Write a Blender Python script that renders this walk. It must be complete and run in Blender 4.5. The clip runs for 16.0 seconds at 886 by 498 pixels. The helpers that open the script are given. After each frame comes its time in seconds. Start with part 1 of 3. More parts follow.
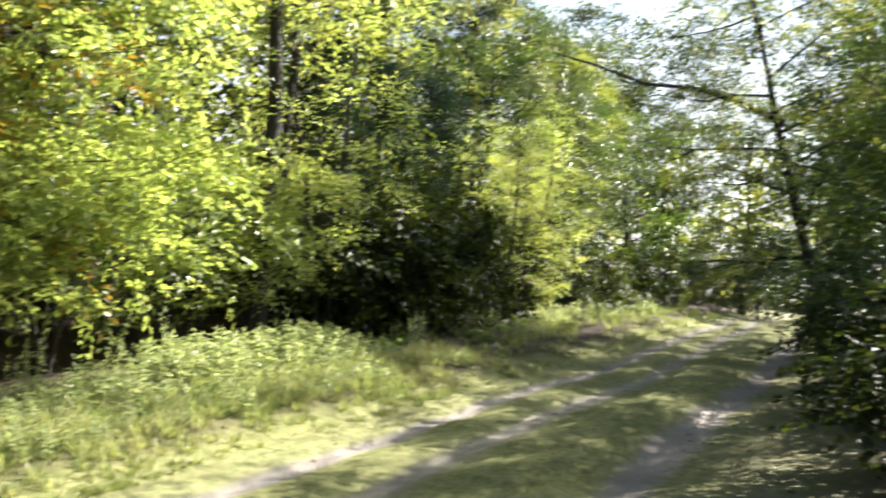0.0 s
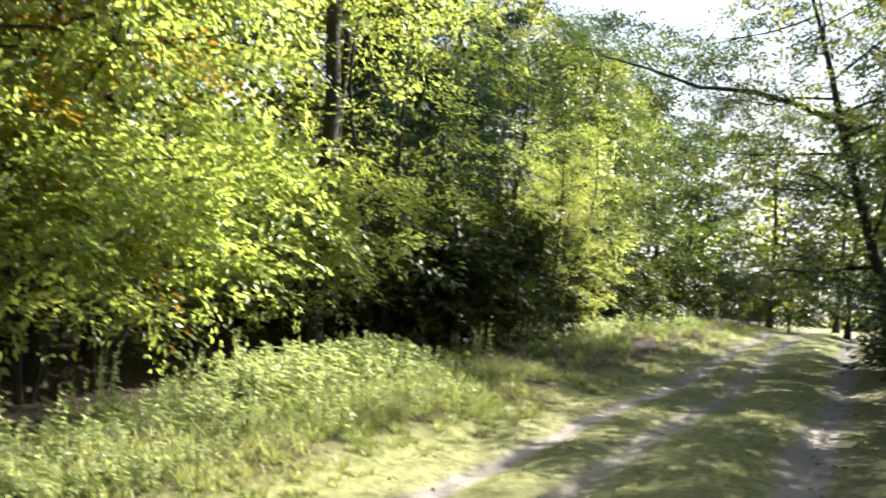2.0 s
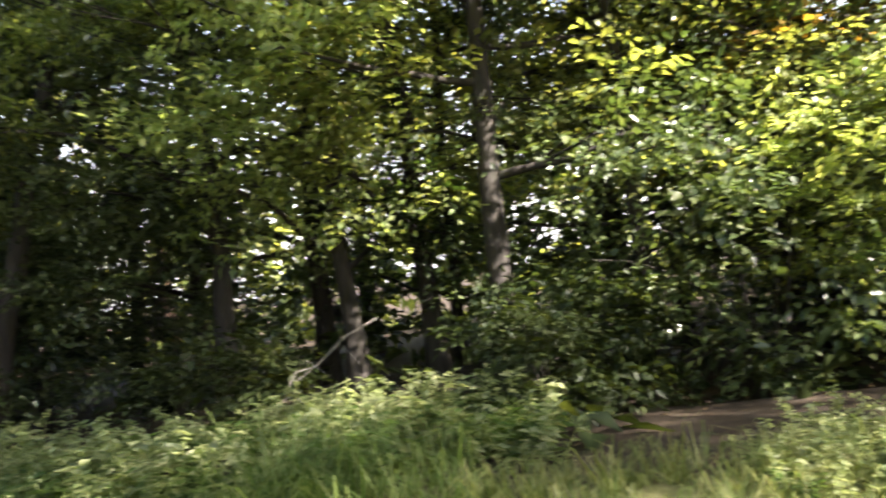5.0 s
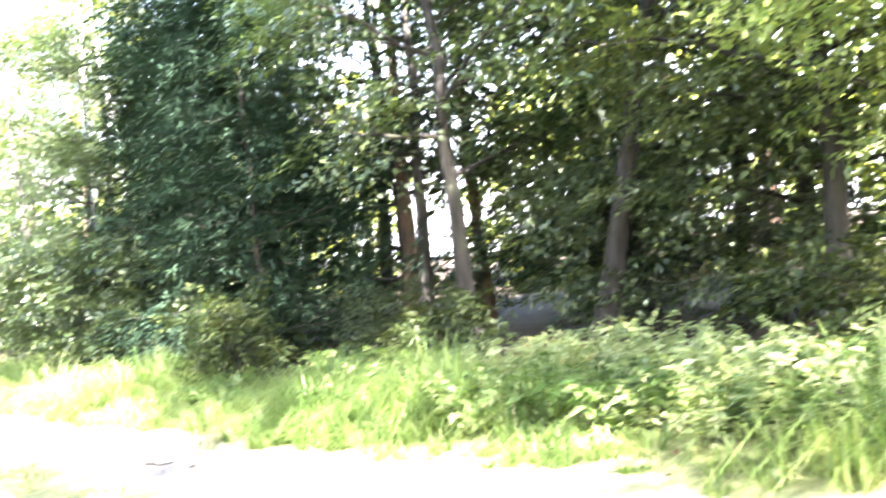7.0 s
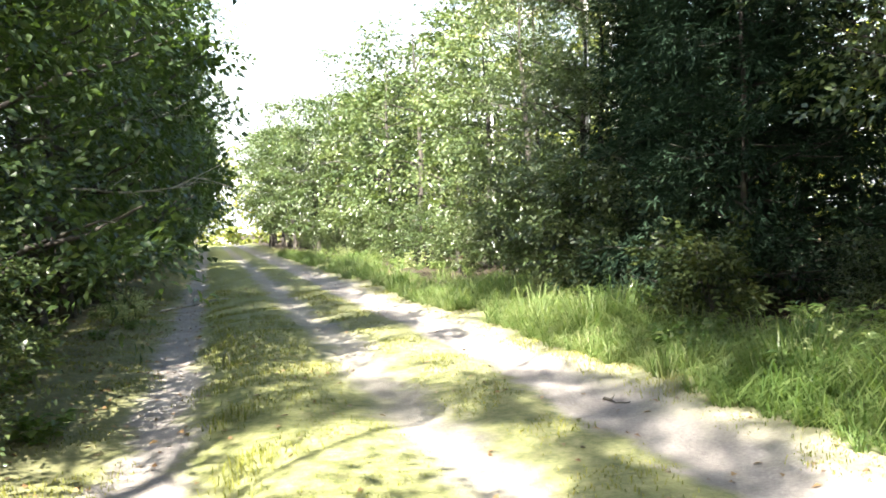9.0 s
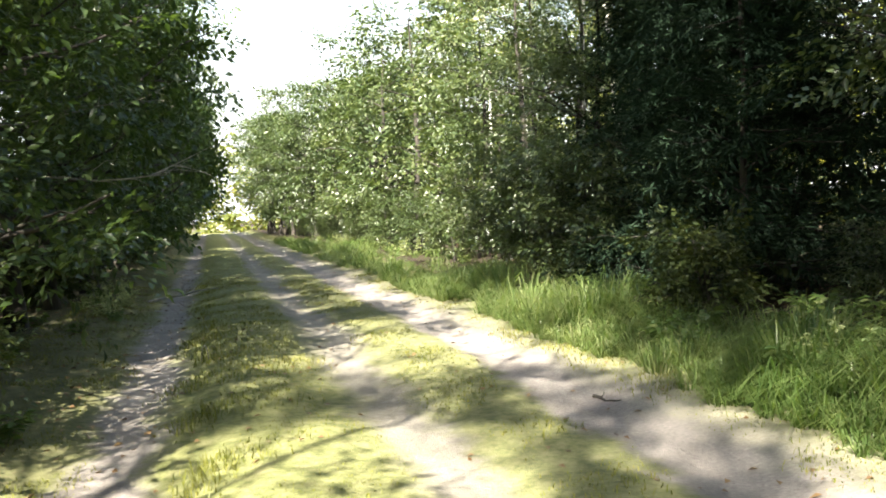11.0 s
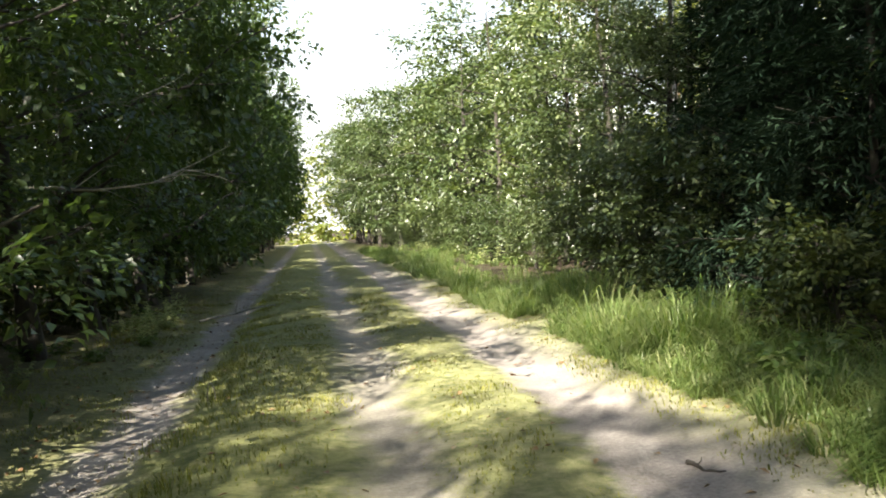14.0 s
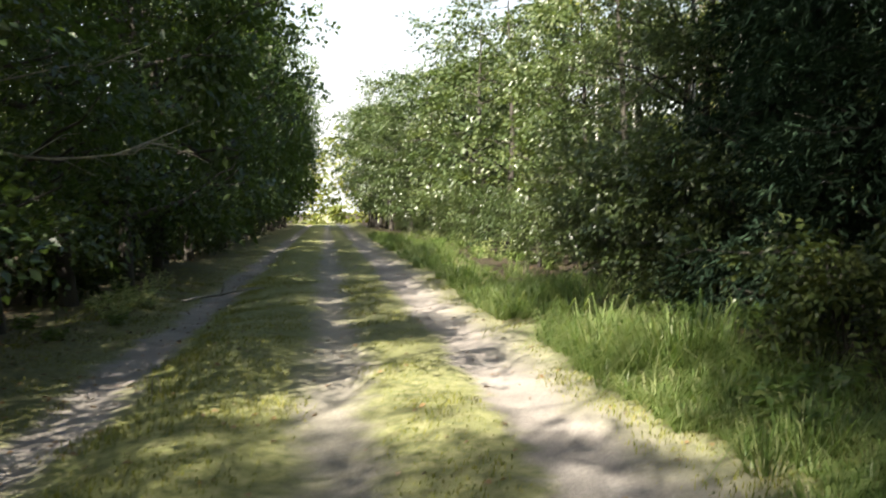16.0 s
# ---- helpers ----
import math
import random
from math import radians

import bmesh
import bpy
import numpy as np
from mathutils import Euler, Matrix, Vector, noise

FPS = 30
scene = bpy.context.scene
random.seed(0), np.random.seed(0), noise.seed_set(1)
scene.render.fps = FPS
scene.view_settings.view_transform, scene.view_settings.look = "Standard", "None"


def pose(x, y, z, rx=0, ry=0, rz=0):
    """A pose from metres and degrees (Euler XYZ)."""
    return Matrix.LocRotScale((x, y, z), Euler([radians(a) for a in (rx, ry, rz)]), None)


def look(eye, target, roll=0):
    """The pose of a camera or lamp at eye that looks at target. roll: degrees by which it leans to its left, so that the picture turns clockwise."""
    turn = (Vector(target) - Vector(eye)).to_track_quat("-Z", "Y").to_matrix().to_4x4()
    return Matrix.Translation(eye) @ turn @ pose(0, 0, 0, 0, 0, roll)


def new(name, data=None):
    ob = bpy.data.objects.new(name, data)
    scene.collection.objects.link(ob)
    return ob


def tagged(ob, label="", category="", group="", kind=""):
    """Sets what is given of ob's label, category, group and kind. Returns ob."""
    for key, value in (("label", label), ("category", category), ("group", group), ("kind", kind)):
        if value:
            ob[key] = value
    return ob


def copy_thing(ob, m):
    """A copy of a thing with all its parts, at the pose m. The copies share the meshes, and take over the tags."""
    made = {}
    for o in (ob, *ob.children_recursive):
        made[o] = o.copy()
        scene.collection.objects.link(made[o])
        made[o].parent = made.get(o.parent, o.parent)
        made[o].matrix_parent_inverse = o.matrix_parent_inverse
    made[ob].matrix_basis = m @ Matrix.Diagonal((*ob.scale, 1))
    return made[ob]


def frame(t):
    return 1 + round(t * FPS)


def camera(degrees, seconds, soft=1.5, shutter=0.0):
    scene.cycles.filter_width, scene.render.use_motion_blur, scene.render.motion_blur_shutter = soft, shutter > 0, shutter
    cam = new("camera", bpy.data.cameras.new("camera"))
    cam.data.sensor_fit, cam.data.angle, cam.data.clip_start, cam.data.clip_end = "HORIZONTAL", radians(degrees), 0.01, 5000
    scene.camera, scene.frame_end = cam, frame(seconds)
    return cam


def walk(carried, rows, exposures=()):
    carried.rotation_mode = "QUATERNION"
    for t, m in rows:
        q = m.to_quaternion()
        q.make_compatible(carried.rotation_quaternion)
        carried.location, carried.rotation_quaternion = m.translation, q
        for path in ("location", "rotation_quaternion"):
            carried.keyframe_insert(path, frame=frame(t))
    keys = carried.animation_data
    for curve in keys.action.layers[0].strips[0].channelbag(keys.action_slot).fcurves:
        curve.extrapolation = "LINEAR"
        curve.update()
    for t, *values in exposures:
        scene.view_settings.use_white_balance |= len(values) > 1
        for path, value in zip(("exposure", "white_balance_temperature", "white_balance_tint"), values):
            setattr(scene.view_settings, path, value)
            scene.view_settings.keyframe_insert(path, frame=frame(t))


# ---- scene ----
cam = camera(54.8, 16.0, 1.8, 0.4)
PATH = [
    (0, (-1.738, 0.807, 1.926), (-0.793, -0.955, 1.966), 5.5),
    (0.5, (-1.256, 0.823, 1.822), (-0.141, -0.837, 1.81), 5.9),
    (1, (-0.895, 0.707, 1.761), (0.132, -1.009, 1.761), 6.4),
    (1.5, (-0.633, 0.591, 1.737), (0.307, -1.174, 1.759), 8.9),
    (2, (-0.361, 0.587, 1.74), (0.581, -1.175, 1.813), 5.5),
    (2.5, (-0.125, 0.511, 1.714), (1.121, -1.041, 1.908), 1.9),
    (3, (-0.066, 0.499, 1.683), (1.486, -0.761, 1.76), 0.9),
    (3.5, (-0.235, 0.607, 1.555), (1.54, -0.314, 1.541), -1.0),
    (5.8, (-0.259, 0.861, 1.422), (1.621, 1.54, 1.495), -8.7),
    (6, (-0.254, 0.815, 1.426), (1.566, 1.642, 1.494), -8.9),
    (6.5, (-0.126, 0.872, 1.407), (1.513, 2.008, 1.556), -6.8),
    (7, (0.047, 0.968, 1.38), (1.523, 2.317, 1.395), -6.7),
    (7.5, (0.255, 1.294, 1.298), (1.478, 2.876, 1.262), -6.1),
    (8, (0.294, 1.281, 1.376), (1.241, 3.042, 1.331), -5.0),
    (8.5, (0.373, 1.285, 1.422), (1.005, 3.183, 1.384), -2.9),
    (9, (0.437, 1.296, 1.453), (0.962, 3.225, 1.393), -2.6),
    (11.3, (0.787, 1.699, 1.47), (1.306, 3.629, 1.376), -2.8),
    (11.5, (0.889, 1.795, 1.467), (1.355, 3.738, 1.384), -1.8),
    (12, (1.105, 2.07, 1.452), (1.449, 4.04, 1.411), -0.5),
    (12.5, (1.243, 2.363, 1.438), (1.569, 4.337, 1.426), -2.3),
    (13, (1.355, 2.621, 1.421), (1.681, 4.593, 1.384), -1.9),
    (13.5, (1.466, 2.886, 1.434), (1.733, 4.866, 1.349), -2.4),
    (14, (1.479, 3.138, 1.425), (1.784, 5.113, 1.361), -4.3),
    (14.5, (1.487, 3.291, 1.439), (1.698, 5.274, 1.283), -3.6),
    (15, (1.648, 3.372, 1.446), (1.856, 5.356, 1.299), 0.3),
    (15.5, (1.793, 3.49, 1.442), (2.002, 5.472, 1.276), -2.4),
    (16, (1.904, 3.71, 1.471), (2.172, 5.69, 1.38), -0.8),
]
EXPOSURES = [(0, 2.5, 6200, 12), (2.0, 2.45, 6200, 12), (3.0, 2.5, 6400, 16), (3.7, 2.6, 6400, 17), (5.8, 4.9, 6400, 18), (6.5, 5.95, 6000, 22), (7.0, 5.85, 5900, 19), (7.5, 5.5, 5700, 17),
             (8.0, 4.65, 5700, 16), (8.5, 3.95, 5900, 14), (9.2, 3.4, 6200, 11), (11.3, 2.9, 6400, 10), (12.5, 2.75, 6400, 10), (14.5, 2.6, 6500, 10), (16, 2.35, 6500, 10)]
walk(cam, [(t, look(eye, target, roll)) for t, eye, target, roll in PATH], EXPOSURES)

# ---- light ----
SUN_AZ, SUN_EL = 212.0, 41.5          # degrees: clockwise from +y, above the horizon
world = bpy.data.worlds.new("sky")
scene.world = world
world.use_nodes = True
wn = world.node_tree.nodes
sky = wn.new("ShaderNodeTexSky")
sky.sky_type, sky.sun_disc = "NISHITA", False
sky.sun_elevation, sky.sun_rotation = radians(SUN_EL), radians(SUN_AZ)
sky.dust_density, sky.ozone_density, sky.air_density = 2.0, 0.6, 1.45
wn["Background"].inputs["Strength"].default_value = 0.05
# summer haze: the sky pales all round towards the horizon
where = wn.new("ShaderNodeTexCoord")
split = wn.new("ShaderNodeSeparateXYZ")
world.node_tree.links.new(where.outputs["Generated"], split.inputs[0])
pale = wn.new("ShaderNodeMapRange")
pale.interpolation_type = "SMOOTHSTEP"
pale.inputs["From Min"].default_value, pale.inputs["From Max"].default_value = 0.05, 0.45
pale.inputs["To Min"].default_value, pale.inputs["To Max"].default_value = 0.8, 0.0
world.node_tree.links.new(split.outputs["Z"], pale.inputs["Value"])
haze = wn.new("ShaderNodeMix")
haze.data_type = "RGBA"
haze.inputs["B"].default_value = (6.4, 6.4, 6.3, 1)
world.node_tree.links.new(pale.outputs[0], haze.inputs["Factor"])
world.node_tree.links.new(sky.outputs[0], haze.inputs["A"])
world.node_tree.links.new(haze.outputs["Result"], wn["Background"].inputs["Color"])
sun = new("sun", bpy.data.lights.new("sun", "SUN"))
sun.data.energy, sun.data.angle, sun.data.color = 5.0, radians(0.55), (1.0, 0.93, 0.80)
sa, se = radians(SUN_AZ), radians(SUN_EL)
SUN_DIR = Vector((math.sin(sa) * math.cos(se), math.cos(sa) * math.cos(se), math.sin(se)))
sun.matrix_world = look((0, 0, 40), Vector((0, 0, 40)) - SUN_DIR)


# ---- materials ----
def material(name):
    m = bpy.data.materials.new(name)
    m.use_nodes = True
    return m, m.node_tree.nodes, m.node_tree.links


def ramp(nodes, stops, interpolation="LINEAR"):
    r = nodes.new("ShaderNodeValToRGB")
    r.color_ramp.interpolation = interpolation
    while len(r.color_ramp.elements) < len(stops):
        r.color_ramp.elements.new(0.5)
    for e, (p, c) in zip(r.color_ramp.elements, stops):
        e.position, e.color = p, (*c, 1) if len(c) == 3 else c
    return r


def grain(nodes, links, scale, detail=4.0, coords=None, rough=0.6):
    n = nodes.new("ShaderNodeTexNoise")
    n.inputs["Scale"].default_value, n.inputs["Detail"].default_value, n.inputs["Roughness"].default_value = scale, detail, rough
    if coords is None:
        coords = nodes.new("ShaderNodeTexCoord").outputs["Object"]
    links.new(coords, n.inputs["Vector"])
    return n


def leafy(name, colours, through_colour, rough=0.36, share=0.45, gloss=0.6):
    """Foliage: each leaf takes its own tint from the ramp, tone drifts over the plant, light shines through."""
    m, n, l = material(name)
    bsdf = n["Principled BSDF"]
    geo = n.new("ShaderNodeNewGeometry")
    info = n.new("ShaderNodeObjectInfo")
    tint = ramp(n, [(i / (len(colours) - 1), c) for i, c in enumerate(colours)])
    blotch = grain(n, l, 0.55, 3.0)
    mixv = n.new("ShaderNodeMath")
    mixv.operation = "MULTIPLY_ADD"
    l.new(geo.outputs["Random Per Island"], mixv.inputs[0])
    mixv.inputs[1].default_value = 0.55
    drift = n.new("ShaderNodeMath")
    drift.operation = "MULTIPLY_ADD"
    l.new(blotch.outputs["Fac"], drift.inputs[0])
    drift.inputs[1].default_value, drift.inputs[2].default_value = 0.9, -0.32
    l.new(drift.outputs[0], mixv.inputs[2])
    add = n.new("ShaderNodeMath")
    add.operation = "MULTIPLY_ADD"
    l.new(info.outputs["Random"], add.inputs[0])
    add.inputs[1].default_value = 0.25
    l.new(mixv.outputs[0], add.inputs[2])
    l.new(add.outputs[0], tint.inputs["Fac"])
    l.new(tint.outputs[0], bsdf.inputs["Base Color"])
    bsdf.inputs["Roughness"].default_value = rough
    bsdf.inputs["Specular IOR Level"].default_value = gloss
    tr = n.new("ShaderNodeBsdfTranslucent")
    mul = n.new("ShaderNodeMix")
    mul.data_type, mul.blend_type = "RGBA", "MULTIPLY"
    mul.inputs["Factor"].default_value = 1.0
    l.new(tint.outputs[0], mul.inputs["A"])
    mul.inputs["B"].default_value = (*through_colour, 1)
    l.new(mul.outputs["Result"], tr.inputs["Color"])
    mix = n.new("ShaderNodeMixShader")
    mix.inputs[0].default_value = share
    l.new(bsdf.outputs[0], mix.inputs[1])
    l.new(tr.outputs[0], mix.inputs[2])
    l.new(mix.outputs[0], n["Material Output"].inputs["Surface"])
    return m


def barky(name, dark, light, scale=9.0, stretch=0.25, bump=0.5):
    m, n, l = material(name)
    bsdf = n["Principled BSDF"]
    tc = n.new("ShaderNodeTexCoord")
    mp = n.new("ShaderNodeMapping")
    mp.inputs["Scale"].default_value = (1, 1, stretch)
    l.new(tc.outputs["Object"], mp.inputs["Vector"])
    g = grain(n, l, scale, 6.0, mp.outputs[0], 0.65)
    big = grain(n, l, 1.3, 3.0, tc.outputs["Object"])
    r = ramp(n, [(0.35, dark), (0.68, light)])
    l.new(g.outputs["Fac"], r.inputs["Fac"])
    moss = n.new("ShaderNodeMix")
    moss.data_type = "RGBA"
    mr = ramp(n, [(0.55, (0, 0, 0)), (0.72, (0.6, 0.6, 0.6))])
    l.new(big.outputs["Fac"], mr.inputs["Fac"])
    l.new(mr.outputs[0], moss.inputs["Factor"])
    l.new(r.outputs[0], moss.inputs["A"])
    moss.inputs["B"].default_value = (0.05, 0.065, 0.025, 1)
    l.new(moss.outputs["Result"], bsdf.inputs["Base Color"])
    bsdf.inputs["Roughness"].default_value = 0.9
    b = n.new("ShaderNodeBump")
    b.inputs["Strength"].default_value, b.inputs["Distance"].default_value = bump, 0.03
    l.new(g.outputs["Fac"], b.inputs["Height"])
    l.new(b.outputs[0], bsdf.inputs["Normal"])
    return m


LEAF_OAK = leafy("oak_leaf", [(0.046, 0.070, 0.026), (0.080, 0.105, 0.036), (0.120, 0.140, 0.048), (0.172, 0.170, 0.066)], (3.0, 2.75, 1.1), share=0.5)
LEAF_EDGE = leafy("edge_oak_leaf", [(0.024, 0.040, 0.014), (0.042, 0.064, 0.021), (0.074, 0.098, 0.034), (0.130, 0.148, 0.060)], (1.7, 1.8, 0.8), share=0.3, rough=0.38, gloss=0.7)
LEAF_BRIGHT = leafy("robinia_leaf", [(0.086, 0.130, 0.046), (0.140, 0.185, 0.068), (0.200, 0.235, 0.098), (0.272, 0.272, 0.140)], (2.85, 2.7, 1.3), share=0.54)
LEAF_RUST = leafy("turning_leaf", [(0.085, 0.098, 0.020), (0.130, 0.120, 0.022), (0.180, 0.120, 0.024), (0.200, 0.108, 0.026)], (2.4, 1.9, 0.7), share=0.5)
# near-black tints: the deep shade of the wood is put into the leaf colour
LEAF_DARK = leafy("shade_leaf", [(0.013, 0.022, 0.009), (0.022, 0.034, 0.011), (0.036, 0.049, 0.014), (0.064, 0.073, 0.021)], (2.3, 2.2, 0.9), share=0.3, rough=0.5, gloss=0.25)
LEAF_PINE = leafy("pine_needle", [(0.014, 0.028, 0.017), (0.023, 0.041, 0.024), (0.040, 0.062, 0.034)], (1.3, 1.5, 1.0), share=0.15, rough=0.65, gloss=0.05)
LEAF_WEED = leafy("weed_leaf", [(0.085, 0.125, 0.052), (0.165, 0.200, 0.088), (0.285, 0.310, 0.165), (0.440, 0.440, 0.310)], (1.9, 1.9, 1.25), share=0.48)
GRASS_TALL = leafy("tall_grass_blade", [(0.044, 0.078, 0.024), (0.076, 0.120, 0.034), (0.122, 0.158, 0.055), (0.225, 0.225, 0.120)], (1.8, 1.9, 1.0), share=0.45, gloss=0.2)
GRASS_SHORT = leafy("short_grass_blade", [(0.080, 0.095, 0.018), (0.128, 0.138, 0.024), (0.200, 0.190, 0.046), (0.290, 0.248, 0.105)], (1.6, 1.6, 0.8), share=0.35, gloss=0.2)
GRASS_PALE = leafy("pale_grass_blade", [(0.050, 0.085, 0.026), (0.095, 0.130, 0.040), (0.190, 0.205, 0.080), (0.360, 0.340, 0.190)], (1.8, 1.8, 1.0), share=0.4, gloss=0.2)
# darker leaf for trees of the dim side; their shade is in these tints
LEAF_SHADE = leafy("shaded_hornbeam_leaf", [(0.014, 0.026, 0.010), (0.024, 0.043, 0.013), (0.039, 0.062, 0.018), (0.068, 0.094, 0.027)], (2.3, 2.3, 0.9), share=0.38, rough=0.42, gloss=0.45)
LITTER = leafy("fallen_leaf", [(0.070, 0.040, 0.020), (0.130, 0.075, 0.035), (0.200, 0.130, 0.060), (0.260, 0.190, 0.100)], (1.3, 1.1, 0.8), share=0.15, gloss=0.2)
BARK = barky("brown_bark", (0.014, 0.011, 0.009), (0.048, 0.040, 0.031))
BARK_PINE = barky("pine_bark", (0.035, 0.022, 0.015), (0.150, 0.090, 0.055), 7.0, 0.3)
TWIG_PALE = barky("bleached_wood", (0.130, 0.118, 0.098), (0.290, 0.270, 0.230), 14.0, 0.4, 0.3)


def birch_bark():
    m, n, l = material("birch_bark")
    bsdf = n["Principled BSDF"]
    tc = n.new("ShaderNodeTexCoord")
    mp = n.new("ShaderNodeMapping")
    mp.inputs["Scale"].default_value = (0.6, 0.6, 4.5)
    l.new(tc.outputs["Object"], mp.inputs["Vector"])
    g = grain(n, l, 2.2, 5.0, mp.outputs[0])
    r = ramp(n, [(0.36, (0.05, 0.045, 0.04)), (0.46, (0.50, 0.48, 0.43)), (0.7, (0.66, 0.64, 0.60))])
    l.new(g.outputs["Fac"], r.inputs["Fac"])
    l.new(r.outputs[0], bsdf.inputs["Base Color"])
    bsdf.inputs["Roughness"].default_value = 0.7
    return m


BARK_BIRCH = birch_bark()

# the wheel lines of the track, and where its verges begin, in x
RUT_W, RUT_M, RUT_E = 0.0, 1.95, 3.35
VERGE_E, EDGE_E, EDGE_W = 4.7, 7.6, -2.2


def ground_material():
    m, n, l = material("track_ground")
    bsdf = n["Principled BSDF"]
    tc = n.new("ShaderNodeTexCoord")
    co = tc.outputs["Object"]
    side = n.new("ShaderNodeAttribute")
    side.attribute_name = "across"
    wob = grain(n, l, 0.55, 2.0, co)
    fine = grain(n, l, 4.0, 5.0, co, 0.7)
    dist = n.new("ShaderNodeMath")
    dist.operation = "MULTIPLY_ADD"
    l.new(wob.outputs["Fac"], dist.inputs[0])
    dist.inputs[1].default_value, dist.inputs[2].default_value = 0.7, -0.35
    dist2 = n.new("ShaderNodeMath")
    dist2.operation = "MULTIPLY_ADD"
    l.new(fine.outputs["Fac"], dist2.inputs[0])
    dist2.inputs[1].default_value = 0.55
    l.new(dist.outputs[0], dist2.inputs[2])
    xx = n.new("ShaderNodeMath")
    l.new(side.outputs["Fac"], xx.inputs[0])
    l.new(dist2.outputs[0], xx.inputs[1])
    unit = n.new("ShaderNodeMapRange")
    unit.inputs["From Min"].default_value, unit.inputs["From Max"].default_value = -3.725, 6.275
    l.new(xx.outputs[0], unit.inputs["Value"])

    def u(x):
        return (x + 4.0) / 10.0
    # how bare the soil lies across the track
    soil = ramp(n, [(u(RUT_W - 0.34), (0.08,) * 3), (u(RUT_W - 0.17), (1,) * 3), (u(RUT_W + 0.15), (1,) * 3), (u(RUT_W + 0.36), (0.0,) * 3),
                    (u(RUT_M - 0.4), (0.05,) * 3), (u(RUT_M - 0.12), (0.8,) * 3), (u(RUT_M + 0.12), (0.85,) * 3), (u(RUT_M + 0.36), (0.1,) * 3),
                    (u(RUT_E - 0.36), (0.12,) * 3), (u(RUT_E - 0.18), (1,) * 3), (u(RUT_E + 0.2), (1,) * 3), (u(RUT_E + 0.7), (0.45,) * 3), (u(VERGE_E), (0.0,) * 3)])
    l.new(unit.outputs[0], soil.inputs["Fac"])
    stone = grain(n, l, 38.0, 4.0, co, 0.7)
    sand = ramp(n, [(0.3, (0.120, 0.105, 0.092)), (0.55, (0.240, 0.214, 0.190)), (0.75, (0.390, 0.354, 0.320))])
    patch = grain(n, l, 1.7, 4.0, co)
    sm = n.new("ShaderNodeMath")
    sm.operation = "MULTIPLY_ADD"
    l.new(stone.outputs["Fac"], sm.inputs[0])
    sm.inputs[1].default_value = 0.55
    half = n.new("ShaderNodeMath")
    half.operation = "MULTIPLY"
    l.new(patch.outputs["Fac"], half.inputs[0])
    half.inputs[1].default_value = 0.45
    l.new(half.outputs[0], sm.inputs[2])
    l.new(sm.outputs[0], sand.inputs["Fac"])
    turf_g = grain(n, l, 9.0, 5.0, co, 0.75)
    turf = ramp(n, [(0.3, (0.068, 0.078, 0.026)), (0.5, (0.158, 0.165, 0.060)), (0.7, (0.255, 0.238, 0.118))])
    l.new(turf_g.outputs["Fac"], turf.inputs["Fac"])
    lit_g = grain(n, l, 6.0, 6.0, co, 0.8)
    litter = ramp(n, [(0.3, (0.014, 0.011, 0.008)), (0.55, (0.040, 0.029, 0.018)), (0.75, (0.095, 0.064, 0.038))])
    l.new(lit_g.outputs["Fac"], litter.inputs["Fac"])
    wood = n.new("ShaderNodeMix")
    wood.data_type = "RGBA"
    # full litter past the verge also puts the wood's shade into the ground
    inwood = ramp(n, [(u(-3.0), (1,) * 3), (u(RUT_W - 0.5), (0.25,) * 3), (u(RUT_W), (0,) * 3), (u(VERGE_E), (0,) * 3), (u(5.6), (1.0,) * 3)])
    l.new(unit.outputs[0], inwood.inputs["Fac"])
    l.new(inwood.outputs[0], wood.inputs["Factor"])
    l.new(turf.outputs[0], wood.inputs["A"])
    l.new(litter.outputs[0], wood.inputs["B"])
    top = n.new("ShaderNodeMix")
    top.data_type = "RGBA"
    worn = n.new("ShaderNodeAttribute")
    worn.attribute_name = "worn"
    bare = n.new("ShaderNodeMath")
    bare.operation = "MULTIPLY"
    l.new(soil.outputs[0], bare.inputs[0])
    l.new(worn.outputs["Fac"], bare.inputs[1])
    l.new(bare.outputs[0], top.inputs["Factor"])
    l.new(wood.outputs["Result"], top.inputs["A"])
    l.new(sand.outputs[0], top.inputs["B"])
    l.new(top.outputs["Result"], bsdf.inputs["Base Color"])
    bsdf.inputs["Roughness"].default_value = 0.95
    bsdf.inputs["Specular IOR Level"].default_value = 0.2
    b = n.new("ShaderNodeBump")
    b.inputs["Strength"].default_value, b.inputs["Distance"].default_value = 0.6, 0.03
    l.new(stone.outputs["Fac"], b.inputs["Height"])
    l.new(b.outputs[0], bsdf.inputs["Normal"])
    return m


# ---- mesh tools ----
def mesh_of(name, verts, faces, mat, smooth=False):
    me = bpy.data.meshes.new(name)
    verts = np.asarray(verts, np.float32)
    faces = np.asarray(faces, np.int32)
    k = faces.shape[1]
    me.vertices.add(len(verts))
    me.vertices.foreach_set("co", verts.ravel())
    me.loops.add(faces.size)
    me.loops.foreach_set("vertex_index", faces.ravel())
    me.polygons.add(len(faces))
    me.polygons.foreach_set("loop_start", np.arange(0, faces.size, k, dtype=np.int32))
    me.polygons.foreach_set("loop_total", np.full(len(faces), k, np.int32))
    if smooth:
        me.polygons.foreach_set("use_smooth", np.ones(len(faces), bool))
    me.update(calc_edges=True)
    me.materials.append(mat)
    return me


def part(name, me, parent, label=""):
    ob = new(name, me)
    ob.parent = parent
    return tagged(ob, label)


def thing(name, label, category, group="", kind=""):
    return tagged(new(name), label, category, group, kind)


def unit_rows(a):
    return a / np.maximum(np.linalg.norm(a, axis=1, keepdims=True), 1e-9)


